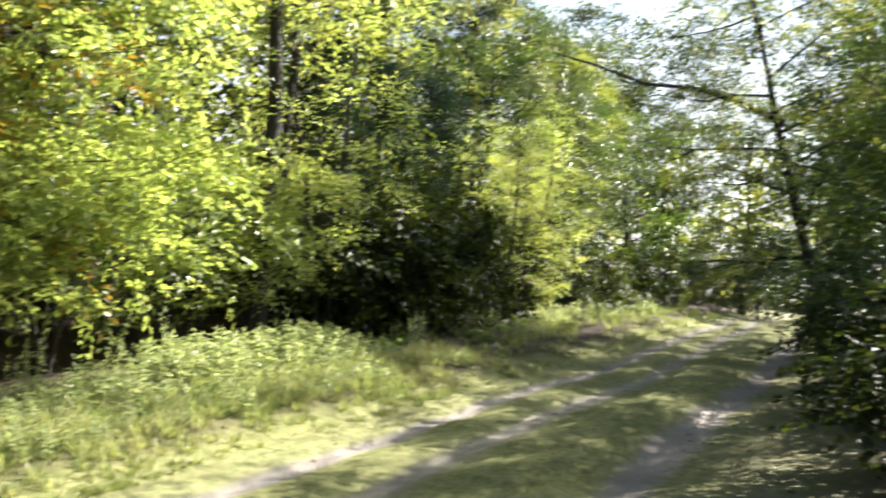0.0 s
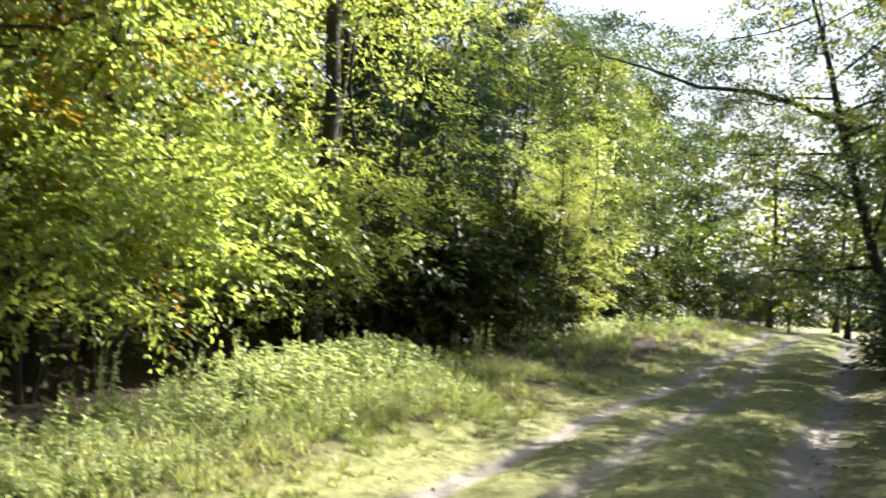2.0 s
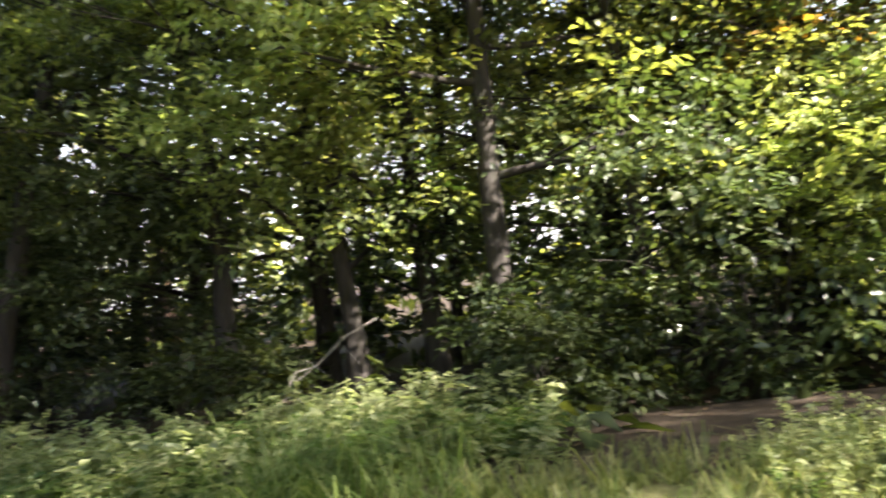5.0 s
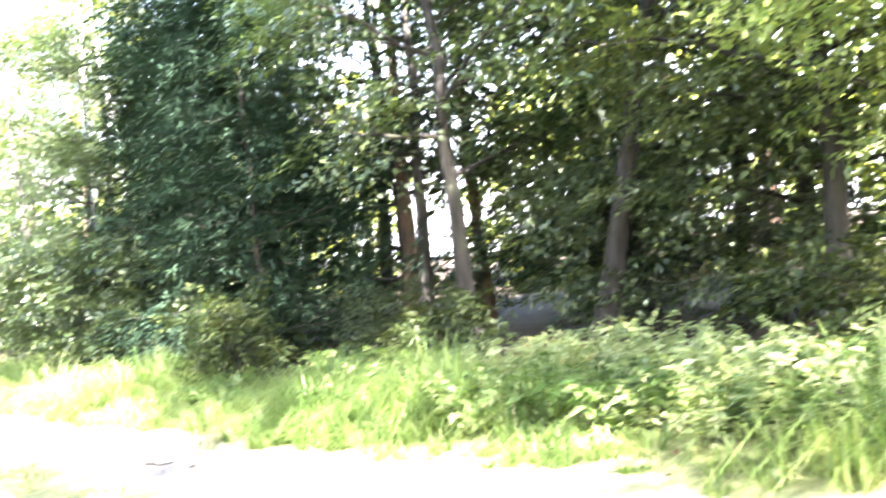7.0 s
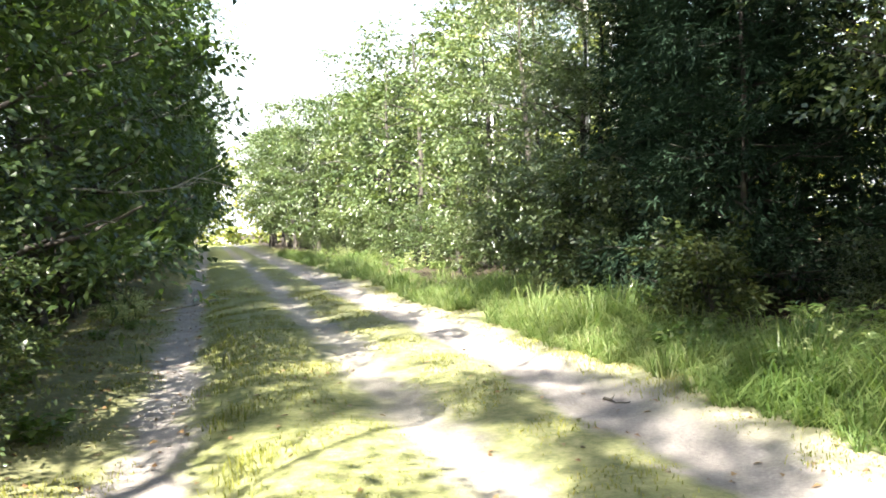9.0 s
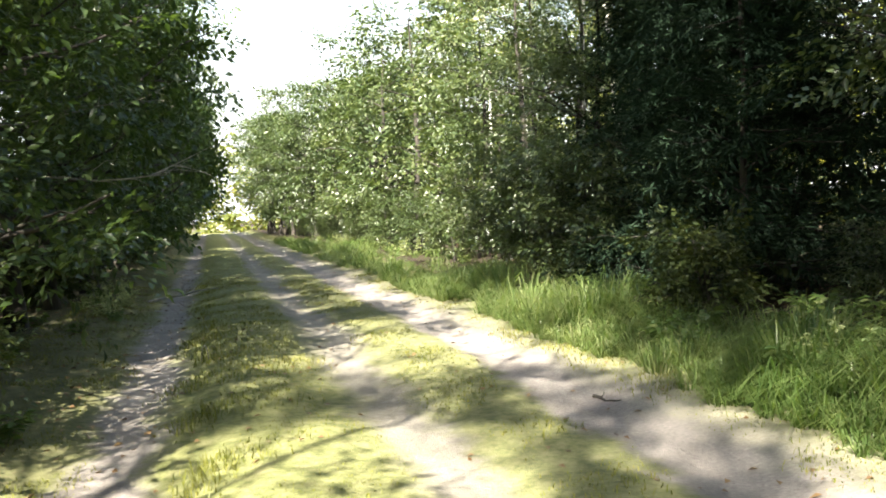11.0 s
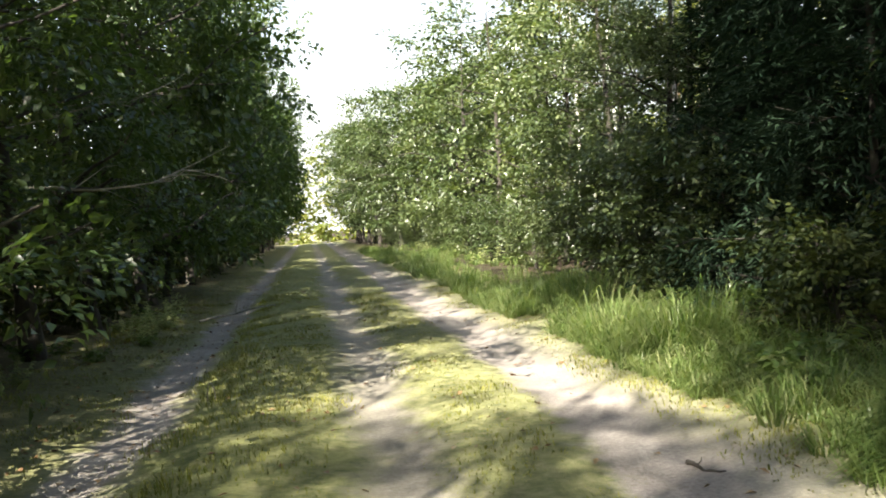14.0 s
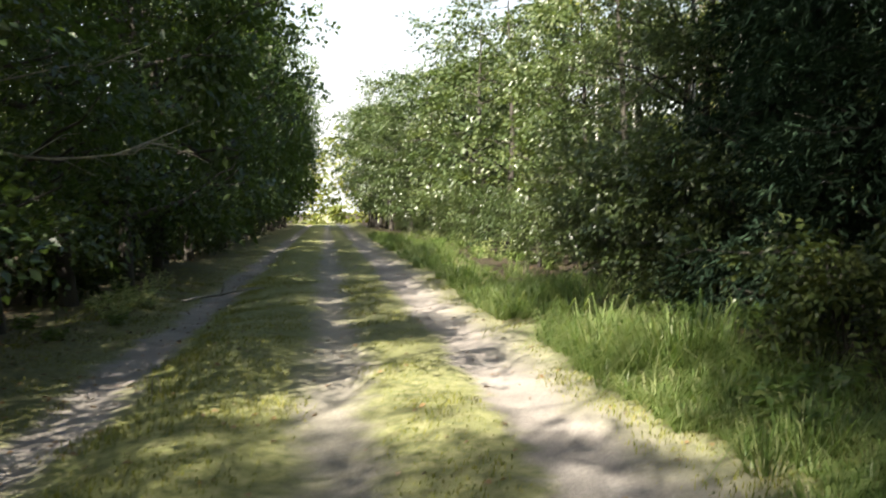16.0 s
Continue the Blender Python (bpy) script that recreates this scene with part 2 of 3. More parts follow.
def tube(points, radii, sides=7):
    """A tapered round limb along a bent line: vertices and quads."""
    p = np.asarray(points, float)
    r = np.asarray(radii, float)
    d = unit_rows(np.gradient(p, axis=0))
    ref = np.where(np.abs(d[:, 2:3]) < 0.9, [[0, 0, 1.0]], [[1.0, 0, 0]])
    a = unit_rows(np.cross(d, ref))
    b = np.cross(d, a)
    ang = np.linspace(0, 2 * np.pi, sides, endpoint=False)
    v = p[:, None] + r[:, None, None] * (a[:, None] * np.cos(ang)[None, :, None] + b[:, None] * np.sin(ang)[None, :, None])
    n = len(p)
    i, j = np.meshgrid(np.arange(n - 1), np.arange(sides), indexing="ij")
    q = np.stack([i * sides + j, i * sides + (j + 1) % sides, (i + 1) * sides + (j + 1) % sides, (i + 1) * sides + j], -1).reshape(-1, 4)
    return v.reshape(-1, 3), q


def joined(pieces):
    vs, fs, k = [], [], 0
    for v, f in pieces:
        vs.append(v)
        fs.append(np.asarray(f) + k)
        k += len(v)
    return np.concatenate(vs), np.concatenate(fs)


def leaves(rng, where, along, up, length, width):
    """Folded pointed leaves: where they sit, the way they point, the way they face."""
    along = unit_rows(along)
    side = unit_rows(np.cross(along, up))
    face = np.cross(side, along)
    n = len(where)
    ln = (length * rng.uniform(0.65, 1.3, n))[:, None]
    w = (width * rng.uniform(0.7, 1.25, n))[:, None]
    mid = where + along * ln * 0.45 + face * w * 0.18
    v = np.stack([where, mid - side * w * 0.5, where + along * ln - face * ln * 0.12, mid + side * w * 0.5], 1).reshape(-1, 3)
    k = np.arange(n)[:, None] * 4
    f = np.stack([k + [0, 1, 2], k + [0, 2, 3]], 1).reshape(-1, 3)
    return v, f


def sprays(rng, where, out, per=24, reach=0.7, leaf=0.13, narrow=0.55, droop=0.25, flat=0.35):
    """Twigs full of alternate leaves, layered roughly level: where each starts and the way it grows."""
    n = len(where)
    out = unit_rows(out + rng.normal(0, 0.25, (n, 3)))
    up = unit_rows(np.array([[0, 0, 1.0]]) + rng.normal(0, flat, (n, 3)))
    side = unit_rows(np.cross(out, up))
    up = np.cross(side, out)
    s = rng.uniform(0.7, 1.35, n) * reach
    t = np.tile(np.linspace(0.06, 1, per), (n, 1)) + rng.normal(0, 0.03, (n, per))
    sign = np.where(np.arange(per) % 2, 1.0, -1.0)[None]
    fan = (np.sin(np.clip(t, 0, 1) * np.pi) * 0.28 + 0.03) * rng.uniform(0.2, 1.2, (n, per))
    pos = where[:, None] + out[:, None] * (t * s[:, None])[..., None] + side[:, None] * (sign * fan * s[:, None])[..., None]
    pos[..., 2] -= droop * (t ** 2) * s[:, None]
    pos += rng.normal(0, 0.05 * reach, pos.shape)
    way = out[:, None] * 0.8 + side[:, None] * (sign * 0.8)[..., None] + rng.normal(0, 0.35, pos.shape)
    way[..., 2] -= 0.2
    face = up[:, None] + rng.normal(0, 0.32, pos.shape)
    return leaves(rng, pos.reshape(-1, 3), way.reshape(-1, 3), face.reshape(-1, 3), leaf, leaf * narrow)


def bent(rng, a, b, n, sag):
    """A wandering line from a to b."""
    t = np.linspace(0, 1, n)[:, None]
    p = np.asarray(a) * (1 - t) + np.asarray(b) * t
    w = rng.normal(0, sag, (n, 3)).cumsum(0) * np.sin(t * np.pi)
    return p + w


def tree(name, label, category, seed, height, girth, lo, radius, limbs, count, bark, leaf_mat, leaf=0.13, reach=0.7, per=24,
         profile="round", stems=1, narrow=0.55, forks=3, group="", droop=0.25, top=1.0, bare=0.3, bunch=5):
    """A tree or bush: tapered trunk and limbs in one part, a crown of leafy twigs in another."""
    rng = np.random.default_rng(seed)
    wood, spots, ways = [], [], []
    for s in range(stems):
        turn = rng.uniform(0, 6.28)
        foot = np.array([math.cos(turn), math.sin(turn), 0]) * (girth * 1.6 if stems > 1 else 0)
        tip = np.array([math.cos(turn), math.sin(turn), 0]) * (radius * 0.35 if stems > 1 else 0.25) + [0, 0, height * rng.uniform(0.86, 0.95)]
        line = bent(rng, foot - [0, 0, 0.15], tip, 10, height * 0.006)
        t = np.linspace(0, 1, 10)
        wood.append(tube(line, girth * (1 - 0.86 * t) * (1 + 0.5 * np.exp(-t * 22)), 9))
        for i in range(limbs):
            h = (i + rng.uniform(0.1, 0.9)) / limbs
            z = lo + (height * 0.93 - lo) * h
            u = np.clip(z / tip[2], 0, 1) * 9
            k = min(int(u), 8)
            base = line[k] * (1 - (u - k)) + line[k + 1] * (u - k)
            if profile == "round":
                r = radius * math.sqrt(max(0.08, 1 - ((h - 0.38) / 0.66) ** 2))
            elif profile == "cone":
                r = radius * (1.02 - 0.9 * h)
            else:
                r = radius * (0.75 + 0.35 * math.sin(h * 3.0)) * (1.0 if h < 0.8 else 0.75)
            az = i * 2.399 + s * 2.1 + rng.uniform(-0.5, 0.5)
            r *= rng.uniform(0.65, 1.15)
            rise = r * (rng.uniform(0.05, 0.5) if profile != "cone" else rng.uniform(-0.15, 0.2)) * top
            end = base + np.array([math.cos(az) * r, math.sin(az) * r, rise])
            limb = bent(rng, base, end, 6, r * 0.035)
            g = max(0.012, girth * (1 - 0.86 * z / height) * 0.45)
            wood.append(tube(limb, g * np.linspace(1, 0.25, 6), 5))
            ends = [(limb, 1.0)]
            for f in range(forks):
                q = rng.uniform(0.3, 0.8)
                start = limb[int(q * 5)]
                a2 = az + rng.choice([-1, 1]) * rng.uniform(0.4, 1.1)
                r2 = r * rng.uniform(0.35, 0.6)
                e2 = start + np.array([math.cos(a2) * r2, math.sin(a2) * r2, r2 * rng.uniform(-0.1, 0.5)])
                l2 = bent(rng, start, e2, 4, r2 * 0.05)
                wood.append(tube(l2, g * 0.45 * np.linspace(1, 0.25, 4), 4))
                ends.append((l2, 0.6))
            total = sum(w for _, w in ends)
            for line2, w in ends:
                m = max(1, int(round(count / (limbs * stems) * w / total)))
                few = max(1, -(-m // bunch))       # the sprays gather in flat clumps with gaps between them
                pick = rng.integers(0, few, m)
                tt = rng.uniform(bare, 1.05, few)[pick] * (len(line2) - 1)
                k2 = np.clip(tt.astype(int), 0, len(line2) - 2)
                p = line2[k2] + (line2[k2 + 1] - line2[k2]) * (tt - k2)[:, None]
                p = p + rng.normal(0, 0.16 * reach + 0.06 * r, (few, 3))[pick] + rng.normal(0, 0.17 * reach, p.shape) * [1, 1, 0.45]
                d = unit_rows(line2[k2 + 1] - line2[k2]) * 0.6 + rng.normal(0, 0.7, p.shape)
                d[:, 2] *= 0.45
                spots.append(p)
                ways.append(d)
    ob = thing(name, label, category, group)
    v, f = joined(wood)
    part("trunk", mesh_of(name + "_trunk", v, f, bark, True), ob)
    v, f = sprays(rng, np.concatenate(spots), np.concatenate(ways), per, reach, leaf, narrow, droop)
    keep = v[f.ravel(), 2].reshape(-1, 3).min(1) > 0.03
    part("crown", mesh_of(name + "_crown", v, f[keep], leaf_mat), ob)
    return ob


def put(ob, x, y, turn=0.0, size=1.0, lean=(0.0, 0.0), tall=1.0):
    ob.matrix_basis = pose(x, y, height_at(x, y), lean[0], lean[1], turn) @ Matrix.Diagonal((size, size, size * tall, 1))
    return ob


def again(ob, x, y, turn=0.0, size=1.0, lean=(0.0, 0.0), tall=1.0):
    m = pose(x, y, height_at(x, y), lean[0], lean[1], turn) @ Matrix.Diagonal((size, size, size * tall, 1))
    s = ob.scale.copy()
    return copy_thing(ob, m @ Matrix.Diagonal((1 / s[0], 1 / s[1], 1 / s[2], 1)))


# ---- ground ----
def ease(a, b, v):
    t = np.clip((v - a) / (b - a), 0, 1)
    return t * t * (3 - 2 * t)


def across(x, y):
    """Place across the track: the wheel lines lie at RUT_W, RUT_M and RUT_E all along it, though they draw together to the south."""
    x, y = np.asarray(x, float), np.asarray(y, float)
    x = x - 0.045 * np.maximum(0, -14 - y) - 0.35 * ease(2, -8, y) * (x < 1.95) * np.clip((1.95 - x) / 1.95, 0, 1)
    gap = 0.83 + 0.57 * ease(-5, 6, y)
    return np.where(x > RUT_M, RUT_M + (x - RUT_M) * 1.4 / gap, x)


def relief(x, y):
    x, y = np.asarray(x, float), np.asarray(y, float)
    a = across(x, y)
    h = -0.05 * np.exp(-((a - RUT_W) / 0.3) ** 2) - 0.05 * np.exp(-((a - RUT_M) / 0.28) ** 2) - 0.05 * np.exp(-((a - RUT_E) / 0.32) ** 2)
    h = h + 0.12 * ease(-0.35, -1.3, a) + 0.06 * np.exp(-((a - 0.95) / 0.5) ** 2)
    h = h + 0.12 * ease(4.2, 5.4, a) - 0.30 * np.exp(-((x - 8.0) / 0.7) ** 2)
    h = h + 0.02 * np.sin(x * 1.7 + y * 0.9) + 0.02 * np.sin(y * 0.55 + 1.0) + 0.012 * np.sin(x * 5.1 - y * 3.3) + 0.012 * np.sin(y * 4.3 + x * 1.3)
    h = h + 0.034 * np.clip(-2.5 - y, 0, 28) * ease(-2.5, -6, y)
    far = np.clip((np.abs(x - 2) - 9) / 20, 0, 1)
    return h + far * 0.5 * np.sin(x * 0.13 + y * 0.07)


def height_at(x, y):
    return float(relief(x, y))


def spread(lo, hi, step, out, n):
    edge = np.geomspace(step, out, n)
    return np.concatenate([lo - edge[::-1], np.arange(lo, hi, step), hi + edge])


def build_ground():
    xs = spread(-4, 9.5, 0.12, 600, 26)
    ys = spread(-28, 40, 0.28, 600, 26)
    gx, gy = np.meshgrid(xs, ys, indexing="ij")
    v = np.stack([gx, gy, relief(gx, gy)], -1).reshape(-1, 3)
    a, b = len(xs), len(ys)
    i, j = np.meshgrid(np.arange(a - 1), np.arange(b - 1), indexing="ij")
    q = np.stack([i * b + j, (i + 1) * b + j, (i + 1) * b + j + 1, i * b + j + 1], -1).reshape(-1, 4)
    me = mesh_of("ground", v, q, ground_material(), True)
    me.attributes.new("across", "FLOAT", "POINT").data.foreach_set("value", across(gx, gy).astype(np.float32).ravel())
    a = across(gx, gy)
    worn = 1 - 0.9 * ease(1, -5, gy) * np.maximum(ease(0.16, 0.3, np.abs(a - RUT_E)) * (a > 2.7), 0.8 * ease(0.16, 0.3, np.abs(a - RUT_M)) * (a <= 2.7) * (a > 1))
    me.attributes.new("worn", "FLOAT", "POINT").data.foreach_set("value", worn.astype(np.float32).ravel())
    ob = new("ground", me)
    return tagged(ob, "sandy forest track with mossy grass between bare wheel ruts", "ground", kind="structure")


build_ground()

# ---- forest ----
rnd = random.Random(5)
EAST, WEST, DEEP = "trees of the sunlit wood edge", "trees of the shaded wood edge", "trees of the deep wood"

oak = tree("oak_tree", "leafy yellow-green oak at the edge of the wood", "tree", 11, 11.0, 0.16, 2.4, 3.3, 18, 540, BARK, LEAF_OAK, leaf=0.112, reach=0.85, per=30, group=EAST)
broad = tree("linden_tree", "bushy bright green tree with sprays hanging over the verge", "tree", 12, 9.5, 0.12, 1.3, 3.0, 19, 640, BARK, LEAF_BRIGHT, leaf=0.112, reach=0.85, per=32, group=EAST)
rusty = tree("maple_tree", "slender maple with leaves turning orange and yellow", "tree", 13, 9.0, 0.09, 1.8, 2.2, 16, 360, BARK, LEAF_RUST, leaf=0.115, reach=0.8, group=EAST)
robinia = tree("robinia_tree", "slim forked robinia with glowing yellow-green sprays", "tree", 21, 9.0, 0.085, 2.6, 2.5, 14, 260, BARK, LEAF_BRIGHT, leaf=0.13, reach=0.95, per=30, narrow=0.4, stems=2, group=EAST)
shady = tree("hornbeam_tree", "dense hornbeam coloured dark for shade, leaning over the track", "tree", 14, 9.0, 0.13, 0.8, 3.1, 20, 560, BARK, LEAF_SHADE, leaf=0.12, reach=0.85, per=25, forks=2, group=WEST, profile="column", bunch=8)
high = tree("beech_tree", "tall high-crowned tree, for the far bend and added unseen to cast shade", "tree", 24, 17.0, 0.032, 10.6, 2.9, 15, 290, BARK, LEAF_DARK, leaf=0.2, reach=1.1, per=22, group=WEST)
birch = tree("birch_tree", "tall birch with a white peeling trunk", "tree", 15, 13.0, 0.085, 7.0, 1.7, 16, 200, BARK_BIRCH, LEAF_OAK, leaf=0.11, group="birches")
bush = tree("hazel_bush", "spreading hazel bush with soft green leaves", "bush", 16, 3.2, 0.03, 0.35, 1.6, 8, 250, BARK, LEAF_EDGE, leaf=0.13, per=19, stems=3, forks=1, group="bushes of the wood edge")
elder = tree("elder_bush", "bright green elder bush leaning out over the weeds", "bush", 33, 3.6, 0.035, 1.1, 1.8, 9, 280, BARK, LEAF_BRIGHT, leaf=0.112, per=28, stems=3, forks=1, group="bushes of the wood edge")
dark_bush = tree("holly_bush", "low bush with the deep shade put into its dark leaf colour", "bush", 19, 2.6, 0.03, 0.2, 1.5, 8, 200, BARK, LEAF_DARK, leaf=0.195, per=16, stems=3, forks=1, group="bushes of the shaded edge")
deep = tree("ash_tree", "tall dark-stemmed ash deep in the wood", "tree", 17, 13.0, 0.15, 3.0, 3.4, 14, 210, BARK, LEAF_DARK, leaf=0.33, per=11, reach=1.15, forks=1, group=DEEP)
pine = tree("pine_tree", "tall pine with a bare reddish trunk", "tree", 18, 16.0, 0.17, 7.5, 2.4, 18, 260, BARK_PINE, LEAF_PINE, leaf=0.36, per=16, reach=0.8, narrow=0.14, group="pines")

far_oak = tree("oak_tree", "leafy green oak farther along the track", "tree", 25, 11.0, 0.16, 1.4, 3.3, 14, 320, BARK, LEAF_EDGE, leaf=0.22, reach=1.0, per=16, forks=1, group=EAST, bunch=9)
far_shady = tree("hornbeam_tree", "hornbeam coloured dark for shade, farther along the track", "tree", 26, 9.5, 0.13, 0.8, 3.2, 18, 340, BARK, LEAF_SHADE, leaf=0.24, reach=1.0, per=16, forks=1, group=WEST, profile="column", bunch=7)

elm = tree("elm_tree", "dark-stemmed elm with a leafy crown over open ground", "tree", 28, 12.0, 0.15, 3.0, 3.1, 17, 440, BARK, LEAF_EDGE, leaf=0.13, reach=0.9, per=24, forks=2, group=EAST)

bare = tree("ash_tree", "tall ash with a straight dark bare trunk", "tree", 41, 14.0, 0.17, 7.6, 2.6, 14, 260, BARK, LEAF_OAK, leaf=0.15, reach=1.0, per=20, forks=2, group=EAST)
spruce = tree("spruce_tree", "dark blue-green spruce with drooping boughs to the ground", "tree", 29, 11.0, 0.09, 0.5, 2.7, 40, 1000, BARK, LEAF_PINE, leaf=0.2, reach=0.75, per=22, narrow=0.2, profile="cone", forks=2, droop=0.4, group="spruces")
aspen = tree("aspen_tree", "tall thin-crowned aspen added unseen to dapple the track", "tree", 30, 13.0, 0.12, 5.5, 3.4, 12, 90, BARK, LEAF_OAK, leaf=0.14, reach=0.9, per=22, forks=2, group=WEST)

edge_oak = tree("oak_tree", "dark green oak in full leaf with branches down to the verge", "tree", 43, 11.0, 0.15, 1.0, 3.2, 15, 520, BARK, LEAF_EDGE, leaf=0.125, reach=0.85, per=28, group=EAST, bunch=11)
dappler = tree("locust_tree", "tall slender unseen tree with a small flat crown, added to dapple the track", "tree", 44, 15.0, 0.036, 13.0, 1.6, 8, 150, BARK, LEAF_DARK, leaf=0.16, reach=0.8, per=24, forks=2, group=WEST)

used = set()


def stand(kind, x, y, turn=None, size=1.0, lean=(0.0, 0.0), tall=1.0):
    if x > 11.8 and abs(y - 13.6 - 0.977 * (x - 13.0)) < 1.7 + 0.05 * x:
        return None                    # a thin bright gap through the wood
    turn = rnd.uniform(0, 360) if turn is None else turn
    if kind.name in used:
        return again(kind, x, y, turn, size, lean, tall)
    used.add(kind.name)
    return put(kind, x, y, turn, size, lean, tall)


# east edge, south part: the bright mass over the weeds
for x, y, kind, size in ((8.9, 0.8, oak, 0.95), (9.0, -2.2, oak, 0.85), (7.8, -4.2, rusty, 0.95), (8.6, -6.2, broad, 0.95), (9.4, -3.6, broad, 0.9), (9.3, -7.6, broad, 1.0), (7.6, -12.2, robinia, 0.85),
                         (7.3, -20.2, robinia, 0.66), (8.2, -24.6, elm, 0.85), (10.4, -23.5, shady, 1.0), (8.6, -27.8, shady, 0.9), (10.2, -29.5, oak, 0.9),
                         (8.2, -33.0, far_shady, 0.9), (7.6, -37.0, edge_oak, 0.85), (7.4, -20.7, broad, 0.5), (10.7, -5.8, oak, 1.1), (10.8, -10.0, oak, 1.0), (10.4, -3.4, rusty, 1.25), (10.7, -0.8, oak, 1.1)):
    stand(kind, x, y, None, size)
for x, y, size in ((7.0, -23.5, 0.6), (7.0, -27.0, 0.8), (7.4, -30.0, 0.9), (6.8, -33.5, 0.9)):
    stand(dark_bush, x, y, None, size)
for x, y, size in ((8.2, -3.0, 0.85), (7.7, -6.4, 0.95), (8.0, -8.3, 0.9), (7.7, -10.2, 0.9), (7.3, -3.4, 0.85), (7.1, -5.0, 0.75)):
    stand(elder, x, y, None, size)
# trees that close the bend to the south
for x, y, kind, size in ((4.8, -42.0, edge_oak, 1.0), (1.4, -40.0, far_shady, 0.95), (8.2, -43.0, far_shady, 1.05), (-1.6, -36.0, far_shady, 0.9), (11.5, -38.0, high, 0.85), (9.0, -47.0, high, 0.95), (14.0, -33.0, high, 0.8), (12.5, -19.0, high, 0.75), (2.2, -46.0, deep, 0.95)):
    stand(kind, x, y, None, size)
for x, y, size in ((3.6, -38.5, 0.9), (5.6, -38.0, 0.7), (0.2, -36.5, 0.9), (7.0, -39.0, 0.8)):
    stand(bush, x, y, None, size)
for x, y in ((15.0, -45.0), (17.5, -52.0), (13.0, -50.0), (19.0, -40.0), (14.5, -30.0), (17.0, -26.0), (20.0, -33.0)):
    stand(pine, x, y, None, rnd.uniform(0.85, 1.05))
# bare trunks behind the bright mass
for x, y, size, lean in ((7.82, -10.5, 1.05, (0, -2)), (8.75, -12.2, 0.75, (0, 0)), (11.2, -16.0, 0.8, (0, 0)), (11.8, -18.6, 0.8, (0, 0))):
    stand(bare if x < 10.0 else deep, x, y, None, size, lean)
# open dark wood beside the two leaning trunks
for x, y, kind, size, lean in ((8.87, 6.6, elm, 0.95, (9, 6)), (8.5, 8.35, elm, 0.85, (-3, -2)), (9.3, 9.9, elm, 0.8, (0, 0)), (9.95, 10.8, pine, 0.8, (1, 0)), (10.75, 9.95, pine, 0.75, (0, 0)), (11.2, 8.2, shady, 0.85, (0, 0)),
                               (9.2, 3.9, oak, 0.85, (0, 0)), (11.2, 3.2, edge_oak, 1.0, (0, 0)), (10.2, 1.6, broad, 1.1, (0, 0)), (10.4, 4.6, edge_oak, 0.75, (0, 0)), (9.7, 2.5, broad, 1.0, (0, 0)), (11.5, 6.0, shady, 0.9, (0, 0)), (11.0, 12.5, elm, 0.95, (0, 0))):
    stand(kind, x, y, 0, size, lean)
for x, y, size in ((9.9, 6.4, 1.0), (10.6, 7.6, 1.1), (9.9, 4.8, 0.9), (8.1, 9.6, 0.5)):
    stand(bush, x, y, 31 * x, size * 0.8)
stand(edge_oak, 7.5, 16.0, 70, 0.62)
for x, y, size in ((6.9, 14.6, 0.7), (7.0, 16.6, 0.8), (7.2, 18.2, 0.75)):
    stand(bush, x, y, 47 * y, size)
stand(birch, 8.5, 18.5, 20, 1.0, (0, 2))
stand(birch, 9.2, 18.3, 120, 0.95, (0, 3))
stand(birch, 10.6, -3.0, 200, 0.7, (0, 0))
# east edge going north, lit from across the track
for i, y in enumerate(np.arange(14.8, 84, 3.1)):
    kind = elm if y < 17 else edge_oak if y < 26 else far_oak
    stand(kind, (8.5 if y < 20 else 9.1 - 0.07 * min(max(y - 30, 0), 40)) + rnd.uniform(-0.9, 0.7), y + rnd.uniform(-0.8, 0.8), None, rnd.uniform(0.72, 1.08))
for y in np.arange(13.5, 66, 4.6):
    stand(bush, 7.0 + rnd.uniform(-0.3, 0.8), y + rnd.uniform(-1.0, 1.0), None, rnd.uniform(0.45, 0.75))
stand(dark_bush, 6.0, 10.0, 40, 0.42)
stand(dark_bush, 7.6, 8.2, 140, 0.4)
stand(bush, 7.8, -1.6, 75, 0.95)
stand(bush, -1.35, 7.7, 60, 0.45)
stand(dark_bush, 7.9, 3.2, 10, 0.5)
# dark bushes put where the floor and the recess are only in shade
for x, y, size in ((6.8, 0.5, 0.4), (7.6, 0.0, 0.5), (9.8, -15.4, 0.7), (9.9, -17.4, 0.8)):
    stand(dark_bush, x, y, 50 * x, size)
for y in np.arange(-46, 90, 5.4):
    kind = rnd.choice((oak, deep, deep, birch))
    stand(kind, 13.2 + rnd.uniform(-0.8, 1.6), y + rnd.uniform(-1.2, 1.2), None, rnd.uniform(0.9, 1.15))
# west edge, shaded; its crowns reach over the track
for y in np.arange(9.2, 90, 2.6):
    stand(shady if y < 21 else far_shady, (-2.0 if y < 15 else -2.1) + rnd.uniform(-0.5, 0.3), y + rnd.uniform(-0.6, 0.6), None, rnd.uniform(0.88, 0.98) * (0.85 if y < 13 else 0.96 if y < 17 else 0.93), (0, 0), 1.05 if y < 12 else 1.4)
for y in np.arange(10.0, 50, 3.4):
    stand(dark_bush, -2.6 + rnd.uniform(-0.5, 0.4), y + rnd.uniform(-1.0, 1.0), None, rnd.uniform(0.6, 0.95))
